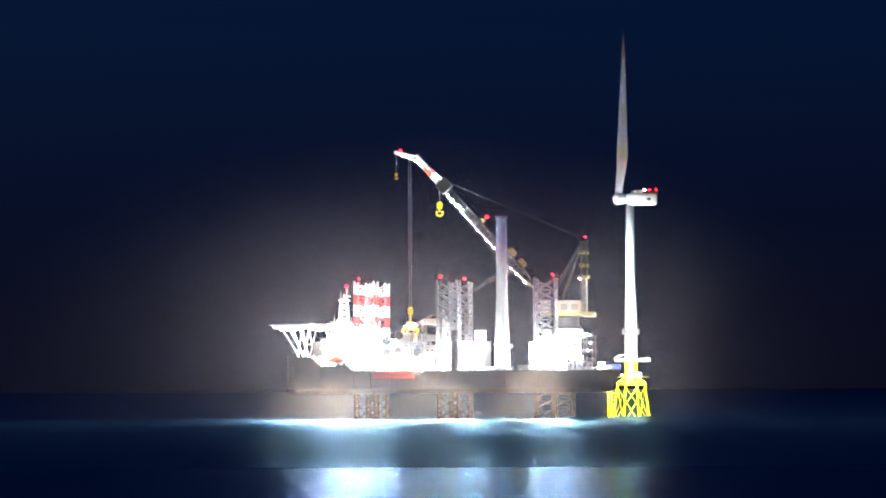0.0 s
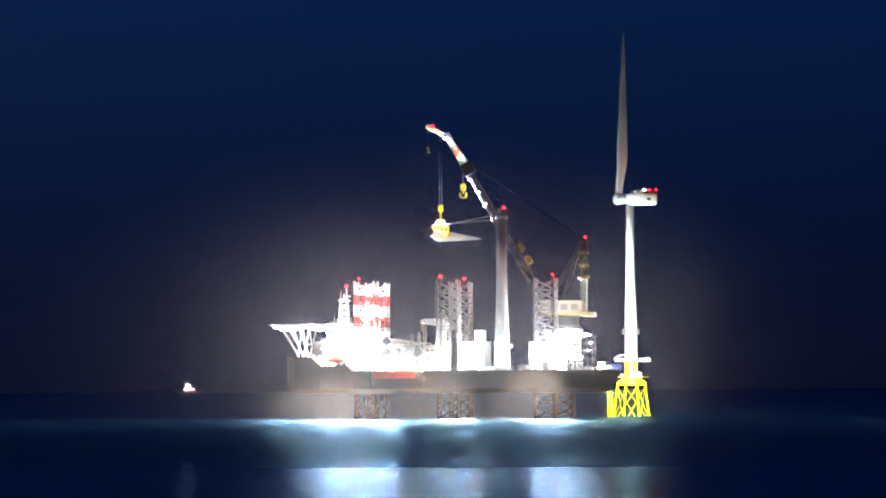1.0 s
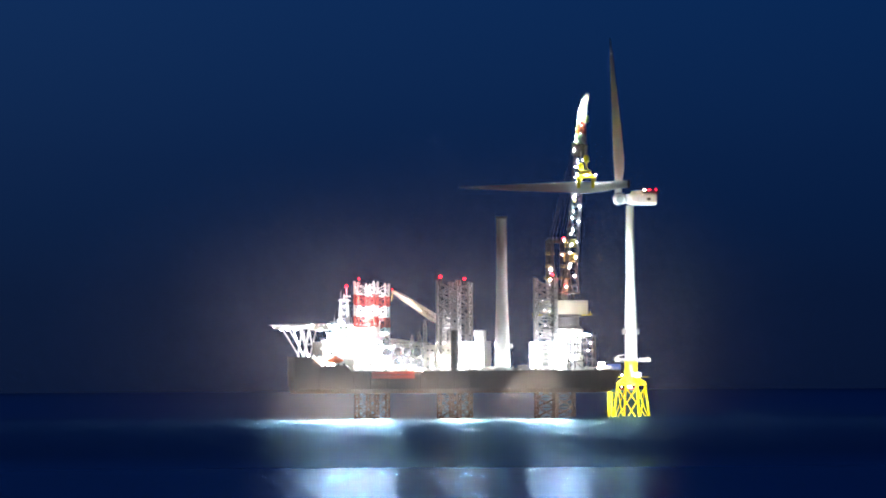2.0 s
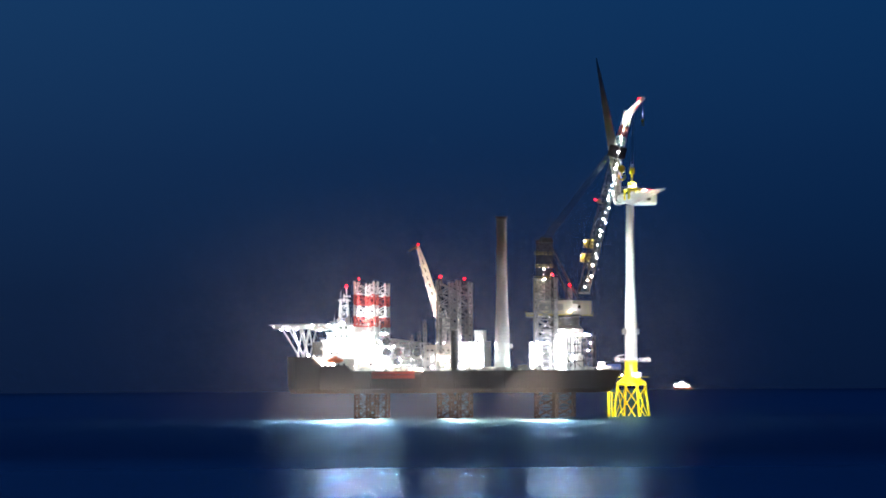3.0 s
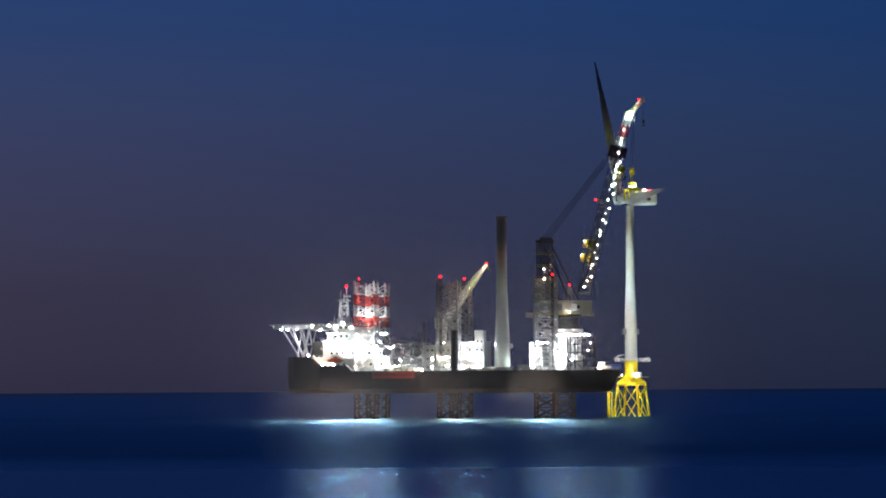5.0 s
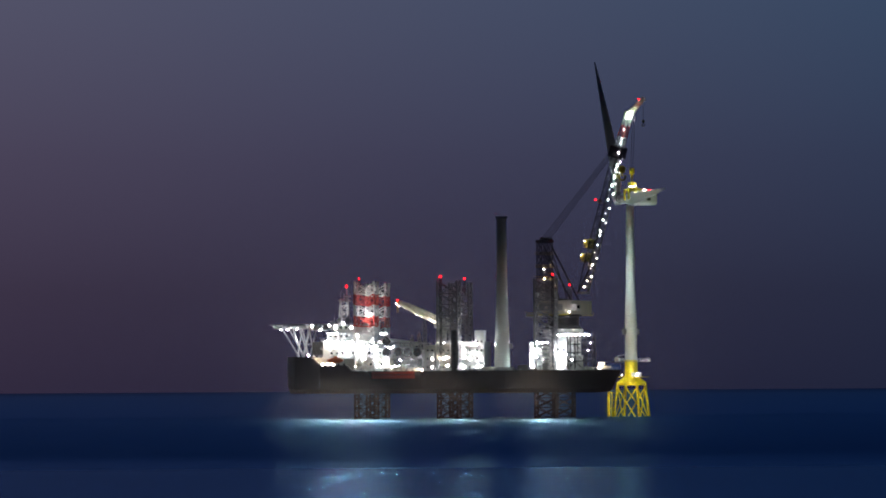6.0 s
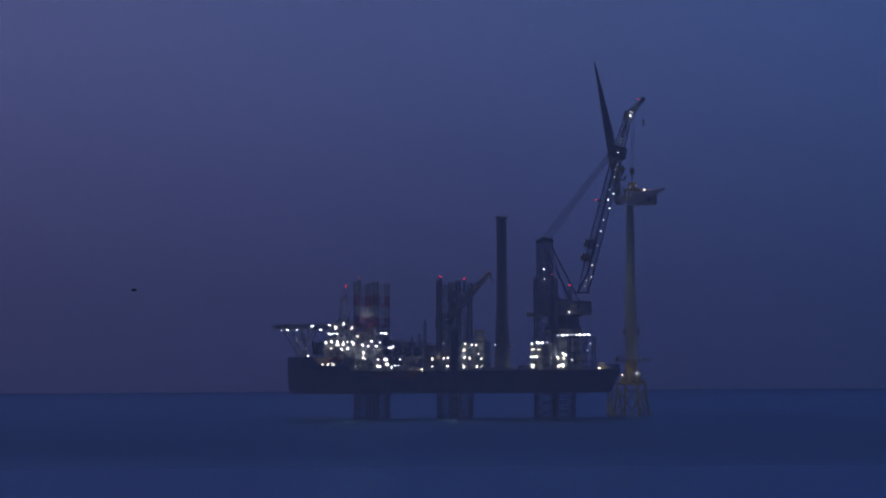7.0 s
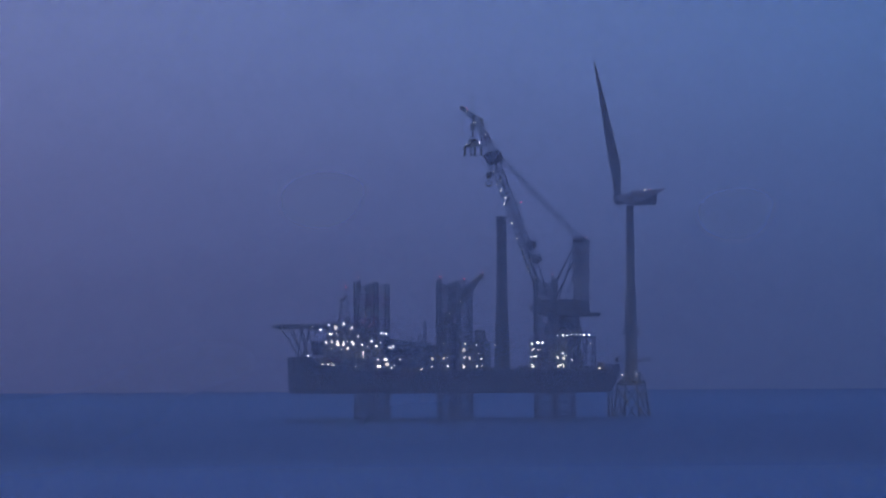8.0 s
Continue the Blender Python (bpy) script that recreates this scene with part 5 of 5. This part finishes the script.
# ---------------------------------------------------------------- fixed lights of the vessel
for u, v, z, m, r in (
        (-83.34, 0, 44.55, LAMP, 0.35), (-74.31, -9, 42.71, LAMP, 0.3), (-78.34, -6, 42.51, LAMP, 0.22), (-69.65, -10, 42.65, LAMP, 0.2),
        (-62.17, -10, 44.21, LAMP, 0.25), (-57.75, -10, 42.55, LAMP, 0.32), (-52.74, -14, 44.33, LAMP, 0.32), (-46.13, -14, 45.62, LAMP, 0.3), (-41.28, -17.6, 43.37, LAMP, 0.34),
        (-63.06, -15, 30.13, LAMP, 0.3),
        (-53.44, -18.6, 36.48, LAMP, 0.3), (-50.70, -18.6, 36.46, LAMP, 0.3), (-47.95, -18.6, 36.44, LAMP, 0.3), (-45.21, -18.6, 36.41, LAMP, 0.26), (-43.02, -18.6, 36.40, LAMP, 0.26), (-40.83, -18.6, 36.38, LAMP, 0.28),
        (-34.75, -23, 34.95, LAMP, 0.3), (-30.65, -23, 36.52, LAMP, 0.26), (-28.49, -23, 34.37, LAMP, 0.32), (-26.97, -21, 36.24, LAMP, 0.2),
        (-50.77, -19.6, 33.50, LAMPW, 0.28), (-46.11, -19.6, 33.46, LAMPW, 0.24), (-42.83, -19.6, 33.44, LAMPW, 0.24),
        (-39.01, -21, 28.85, LAMP, 0.24), (-34.91, -21, 28.82, LAMP, 0.24), (-38.76, -21, 24.84, LAMPW, 0.24), (-27.57, -21, 25.03, LAMP, 0.34), (-24.49, -20, 27.95, LAMP, 0.28), (-21.03, -18, 34.09, LAMPG, 0.3), (-23.21, -18, 33.30, LAMP, 0.24), (-18.06, -18, 27.91, LAMPW, 0.28), (-18.24, -20, 24.97, LAMPW, 0.24), (-6.85, -20, 23.03, LAMPW, 0.22),
        (2.91, -15, 35.26, LAMP, 0.26), (-0.11, -15, 30.21, LAMPW, 0.3), (-0.14, -15, 25.13, LAMPW, 0.28), (3.41, -15, 28.58, LAMP, 0.24), (3.93, -15, 24.83, LAMPW, 0.26),
        (12.71, -12, 35.21, LAMPW, 0.26), (15.96, -12, 34.65, LAMP, 0.28), (17.86, -12, 34.64, LAMP, 0.32), (19.08, -13, 30.08, LAMP, 0.24), (11.72, -13, 24.79, LAMP, 0.2), (18.77, -13, 24.74, LAMP, 0.24), (26.95, -13, 34.56, LAMPG, 0.2),
        (45.35, -17, 34.64, LAMPG, 0.4), (47.63, -16, 35.43, LAMP, 0.26), (50.91, -22, 35.34, LAMP, 0.28), (53.31, -22, 35.32, LAMP, 0.2), (44.74, -15, 28.81, LAMP, 0.28), (46.06, -15, 25.08, LAMP, 0.28), (55.88, -14, 28.74, LAMP, 0.28), (59.38, -14, 30.31, LAMP, 0.34), (60.71, -14, 29.77, LAMP, 0.36), (55.85, -14, 25.02, LAMP, 0.28), (59.61, -14, 24.99, LAMP, 0.26),
        (77.59, -21, 23.27, LAMPW, 0.34)):
    hooded(ship, (u, v, z), m, r)
# rows of small lights along the house sides
for u, v, z in (
        (-52.1, -17.3, 40.4), (-50.9, -17.3, 40.4), (-49.4, -17.3, 40.4), (-48.3, -17.3, 40.4), (-27.0, -17.3, 40.4), (-25.9, -17.3, 40.4),
        (-24.8, -17.3, 40.4), (-45.5, -20.2, 33.3), (-42.3, -20.2, 33.3), (-39.1, -20.2, 30.4), (-34.5, -20.2, 30.1), (-38.7, -20.2, 28.6),
        (-34.5, -20.2, 28.6), (-27.8, -20.2, 28.0), (-23.9, -20.2, 27.9), (-17.4, -20.2, 27.9), (-26.8, -20.2, 24.9), (-21.5, -20.2, 24.5),
        (-19.7, -20.2, 24.9), (-17.9, -20.2, 25.1), (-33.1, -20.2, 34.4), (-22.1, -20.2, 33.5), (44.3, -14.3, 28.8), (45.7, -14.3, 28.7),
        (47.0, -14.3, 28.7), (44.6, -14.3, 25.1), (45.7, -14.3, 25.1), (47.0, -14.3, 25.1), (48.0, -14.3, 35.4), (50.1, -14.3, 35.2),
        (55.5, -12.3, 28.7), (56.6, -12.3, 28.7), (55.7, -12.3, 25.0), (58.1, -12.3, 25.0), (59.2, -12.3, 25.0), (-0.4, -12.3, 24.9),
        (4.1, -12.3, 28.8), (4.1, -12.3, 24.9), (11.7, -10.3, 28.8), (19.0, -10.3, 28.7), (19.0, -10.3, 30.2), (12.3, -10.3, 35.2)):
    hooded(ship, (u, v, z), LAMP, 0.24)
for i in range(8):
    hooded(ship, (54.52 + i * 2.1, 6, 39.32), LAMP, 0.24)


# the floodlights' light, from unseen spots set apart from the lamp bodies
def flood(p, target, watts, colour, angle=150, size=1.2):
    d = bpy.data.lights.new("floodlight", "SPOT")
    d.energy, d.color, d.spot_size, d.spot_blend, d.shadow_soft_size = watts * 1.3, colour, radians(angle), 0.6, size
    o = new("floodlight_beam", d)
    o.matrix_basis = look(SHIP @ Vector(p), SHIP @ Vector(target))
    return o


COOL, WARM, GREENISH = (0.94, 0.97, 1.0), (1.0, 0.84, 0.62), (0.76, 1.0, 0.92)
for p, q, w, c, a in (
        ((-71.08, -8, 38), (-65.51, 0, 41), 1600, COOL, 150),
        ((-67.73, -12, 31.5), (-70.52, 0, 40), 700, COOL, 120),
        ((-58.23, -23.5, 28), (-52.74, -17, 31), 1088, WARM, 150),
        ((-51.37, -24.0, 36), (-49.44, -17, 38), 1768, COOL, 160),
        ((-43.96, -24.2, 35), (-42.86, -17, 37), 2040, COOL, 160),
        ((-36.30, -24.4, 33), (-36.30, -17, 32), 1768, COOL, 160),
        ((-29.74, -24.4, 33), (-29.74, -17, 34), 1768, COOL, 160),
        ((-46.41, -12, 50), (-47.24, -4, 56), 1500, COOL, 120),
        ((-32.19, -24, 43), (-32.5, -12, 60), 13000, COOL, 74), ((-35.87, 2, 46), (-34.93, 15, 58), 5000, COOL, 120),
        ((-22.64, -24.3, 27), (-22.64, -14, 30), 2200, COOL, 150),
        ((-13.93, -24.3, 27), (-13.93, -14, 29), 3000, COOL, 150),
        ((-7.67, -26.8, 24.5), (-9.85, -25, 20), 1500, WARM, 130), ((-19.92, -26.8, 24.5), (-18.83, -25, 20), 260, WARM, 140),
        ((1.28, -22, 29), (1.83, -12, 28), 1500, WARM, 105),
        ((-0.87, -22, 34), (-1.6, -7, 62), 24000, WARM, 36),
        ((15.5, -22, 30), (15.5, -10, 32), 2600, COOL, 100),
        ((25.62, -20, 24), (31.27, -8, 28), 300, COOL, 70),
        ((35.58, -12, 24), (31.27, -8, 28), 600, GREENISH, 70),
        ((23.2, 3, 38), (29.63, -8, 48), 2600, COOL, 80), ((37.5, 3, 34), (29.63, -8, 46), 2600, GREENISH, 80),
        # outboard lights over the water
        ((-48, -25.8, 30), (-48, -62, 0), 40000, WARM, 60), ((-32, -25.8, 30), (-32, -62, 0), 40000, WARM, 60), ((8, -25.8, 30), (8, -62, 0), 34000, WARM, 60), ((52, -25.8, 30), (52, -62, 0), 40000, WARM, 60),
        ((46.59, -24, 30), (47.66, -14, 30), 2200, COOL, 115),
        ((58.38, -24, 31), (58.38, -12, 31), 4000, COOL, 155),
        ((64.54, 1, 37), (57.22, 12, 36), 2200, COOL, 130),
        ((64.79, -14, 42), (61.05, 8, 50), 700, WARM, 90),
        ((77.51, -20, 26), (82.0, -15, 23.5), 1500, WARM, 130),
        ((92, -16, 27), (87.5, 37, 40), 22000, COOL, 60), ((87.5, -14, 24), (86.5, 36, 25), 12000, WARM, 60),
        # unseen spots off the stern and under the hull, added to brighten the jacket
        ((93.5, -20, 19), (87, 37, 8), 28000, COOL, 40), ((84, -22, 11.3), (84, 37, 5), 17000, COOL, 60),
        ((74.40, -16, 46), (92.71, 38, 76), 30000, GREENISH, 62),
        ((71.73, 18, 30), (91.34, 40, 110), 42000, GREENISH, 42)):
    flood(p, q, w, c, a)


# ---------------------------------------------------------------- what moves
def motions():
    def between(table, t):
        for a, b in zip(table, table[1:]):
            if t <= b[0]:
                f = (t - a[0]) / (b[0] - a[0])
                return [x + (y - x) * f for x, y in zip(a[1:], b[1:])]
        return list(table[-1][1:])

    times = [round(0.1 * i, 1) for i in range(81)]

    # the night turns to day
    day = [(0, 0.0), (0.5, 0.04), (1.0, 0.105), (1.5, 0.17), (2.2, 0.245), (2.8, 0.295), (3.5, 0.33), (4.5, 0.396), (5.1, 0.43), (5.8, 0.463), (6.5, 0.48), (6.7, 0.5), (6.8, 0.61), (6.9, 0.74), (7.0, 0.835), (7.3, 0.92), (8.0, 1.0)]
    walk(sky, [(t, pose(*EYE, 170 * between(day, t)[0], 0, 0)) for t in times])
    drift = [(0, -900), (6.4, -500), (6.7, -60), (7.0, 900), (7.3, 1150), (8.0, 1500)]
    for k, bank in enumerate(fog):
        walk(bank, [(t, pose(between(drift, t)[0] + 50 * k, -1150 + 35 * k, 0)) for t in times])

    # main crane: heading of the boom and its angle above the level
    slew = [(0, 175, 48.7), (0.7, 175, 48.7), (0.8, 174, 51.4), (0.9, 173, 54.8), (1.0, 174, 60.4), (1.1, 176, 63.2), (1.2, 180, 65.4), (1.3, 188, 67.6), (1.4, 203, 70.6), (1.5, 211, 73.4), (1.6, 231, 72.8), (1.7, 246, 72.0),
            (2.0, 284, 74.5), (2.3, 310, 75.5), (2.6, 325, 74.2), (2.8, 328, 74.0), (4.6, 326, 73.2), (7.2, 326, 73.2), (7.3, 321, 72.6), (7.4, 310, 72.4), (7.5, 292, 75.0), (7.6, 264, 75.8), (7.7, 241, 75.8), (7.8, 219, 75.0), (7.9, 213, 72.2), (8.0, 208, 67.6)]
    yoke_z = [(0, 39.5), (0.3, 40.5), (0.4, 43.5), (0.5, 48), (0.6, 53), (0.7, 58.5), (0.8, 69), (0.9, 76), (1.0, 89), (1.1, 95.5), (1.2, 100.5), (1.3, 103), (1.4, 107.6), (1.5, 109.5), (1.6, 111), (1.7, 110.5), (2.5, 108), (2.8, 105.65)]
    yaw = [(0, 74), (1.0, 74), (1.2, 83), (1.3, 88), (1.5, 93), (1.6, 116), (1.7, 144)]
    final_root = HUB + Vector((-1.2 * math.cos(radians(17)), -1.2 * math.sin(radians(17)), 0))
    # direction of a blade at the rotor's quarter
    side = Vector((math.sin(radians(14)), -math.cos(radians(14)), 0))
    final = final_root + side * (CG + 1.9)

    def boom_point(t, along, off=0.0):
        heading, luff = (radians(a) for a in between(slew, t))
        r = FOOT[0] + along * math.cos(luff) - off * math.sin(luff)
        z = FOOT[1] + along * math.sin(luff) + off * math.cos(luff)
        return Vector((CRANE.x + r * math.cos(heading), CRANE.y + r * math.sin(heading), z))

    a1, a2 = radians(-3), radians(-32)
    nose = (MAIN + JIB * math.cos(a1) + 0.35 * NOSE * math.cos(a2), JIB * math.sin(a1) + 0.35 * NOSE * math.sin(a2))
    tip = (MAIN + JIB * math.cos(a1) + NOSE * math.cos(a2), JIB * math.sin(a1) + NOSE * math.sin(a2))

    def yoke_at(t):
        heading = between(slew, t)[0]
        under = boom_point(t, *nose)
        if t <= 1.7:
            return Vector((under.x, under.y, between(yoke_z, t)[0])), between(yaw, t)[0]
        if t < 2.8:
            f = (t - 1.7) / 1.1
            g = f * f * (3 - 2 * f)
            p = under.lerp(final, g * g)
            h17 = between(yaw, 1.7)[0]
            return Vector((p.x, p.y, between(yoke_z, t)[0])), h17 + (284 - h17) * g
        if t <= 7.1:
            return final.copy(), 284
        f = min(1, (t - 7.1) / 0.35)
        p = final.lerp(under, f)
        return Vector((p.x, p.y, final.z + (126 - final.z) * f)), 284 + (between(slew, t)[0] - 377) * f

    walk(crane, [(t, pose(CRANE.x, CRANE.y, 0, 0, 0, between(slew, t)[0])) for t in times])
    walk(boom, [(t, pose(FOOT[0], 0, FOOT[1], 0, -between(slew, t)[1], 0)) for t in times])
    walk(yoke, [(t, pose(*yoke_at(t)[0], 0, 0, yoke_at(t)[1])) for t in times])

    def blade_pose(t):
        p, a = yoke_at(min(t, 2.8))
        # the blade lies level with its edge up, the tip along the yoke
        return pose(*p, 0, 0, a) @ pose(-CG, 0, 0)
    walk(lifted, [(t, blade_pose(t)) for t in times])
    walk(aux_hook, [(t, Matrix.Translation(boom_point(t, MAIN - 1, -2.2))) for t in times])
    walk(whip_hook, [(t, Matrix.Translation(boom_point(t, *tip))) for t in times])

    def span(ropes, ends):
        """Lay the lengths of a rope one over another between two ends."""
        pieces, length = ropes
        for i, piece in enumerate(pieces):
            rows = []
            for t in times:
                a, b = ends(t)
                d = b - a
                f = i / (len(pieces) - 1)
                reach = max(d.length - length, 0.0)
                c = a + d.normalized() * (length / 2 + f * reach) if d.length > length else a + d.normalized() * (length / 2)
                rows.append((t, Matrix.Translation(c) @ d.to_track_quat("Z", "Y").to_matrix().to_4x4()))
            walk(piece, rows)

    span(hoist, lambda t: (yoke_at(t)[0] + Vector((0, 0, 13)), boom_point(t, *nose)))
    for ropes, y in ((tag_a, -1.0), (tag_b, 1.0)):
        def ends(t, y=y):
            p, a = yoke_at(t)
            anchor = boom_point(t, 18 + 36 * min(1, max(0, (p.z - 40) / 70)), -1.5)
            s = Vector((math.cos(radians(a)), math.sin(radians(a)), 0)) * (4 * y)
            return anchor + Vector((0, 0, y)), p + s + Vector((0, 0, 4))
        span(ropes, ends)
    for ropes, y in zip(luff_ropes, (-4, -2.6, -1, 1, 2.6, 4)):
        def stay(t, y=y):
            h = radians(between(slew, t)[0])
            s = Vector((-math.sin(h), math.cos(h), 0)) * y
            back = Vector((CRANE.x - 9.2 * math.cos(h), CRANE.y - 9.2 * math.sin(h), 85.07 + 1.2))
            return back + s, boom_point(t, MAIN - 1, 2.4) + s * 0.6
        span(ropes, stay)

    # deck crane
    deck = [(0, 105, 2), (1.7, 105, 2), (2.2, 150, 40), (2.5, 190, 60), (2.8, 198, 72.4), (3.5, 199, 75.5), (3.8, 200, 75.5), (3.9, 235, 80), (4.0, 318, 72.5), (4.1, 322, 57.2), (4.2, 324, 42), (4.4, 322, 30), (4.7, 321, 31.6),
            (5.0, 318, 45), (5.3, 270, 60), (5.6, 238, 30), (5.8, 237, 14), (6.1, 237, 14.4), (6.3, 237, 18.4), (6.4, 236, 36.8), (6.5, 236, 60.8), (6.6, 268, 79), (6.7, 318, 71.2), (6.8, 322, 51.6), (6.9, 316, 42), (7.0, 314, 36.4), (7.9, 316, 32), (8.0, 305, 35)]
    walk(deck_cr, [(t, pose(DC.x, DC.y, 0, 0, 0, between(deck, t)[0])) for t in times])
    walk(deck_boom, [(t, pose(1.2, 0, DC_Z, 0, -between(deck, t)[1], 0)) for t in times])

    # the rotor is turned to take the next blade
    turn = [(0, 0), (1.0, 0), (1.7, 5), (2.5, 27), (2.8, 28), (3.6, 28.5), (4.4, 30), (8.0, 30.5)]
    walk(rotor, [(t, pose(-4.6, 0, HUBZ, -between(turn, t)[0], 0, 0)) for t in times])

    # boats far out
    d = (3200 - EYE[1]) / 5550
    walk(boat_a, [(t, pose((-1236 + 780 * t) * d, 3200, 0)) for t in times])
    walk(boat_b, [(t, pose((3735 - 1103 * t) * d, 3230, 0, 0, 0, 180)) for t in times])

    # two birds cross the view
    def fly(b, t0, p, v):
        walk(b, [(t, pose(p[0] + v * (t - t0), p[1], p[2] + 0.4 * math.sin(9 * t), 0, 0, 0 if v > 0 else 180)) for t in times])

    fly(bird_a, 7.0, (-33.55, -1160, 28.46), 90)
    fly(bird_b, 6.5, (26.39, -950, 79.06), -160)


motions()
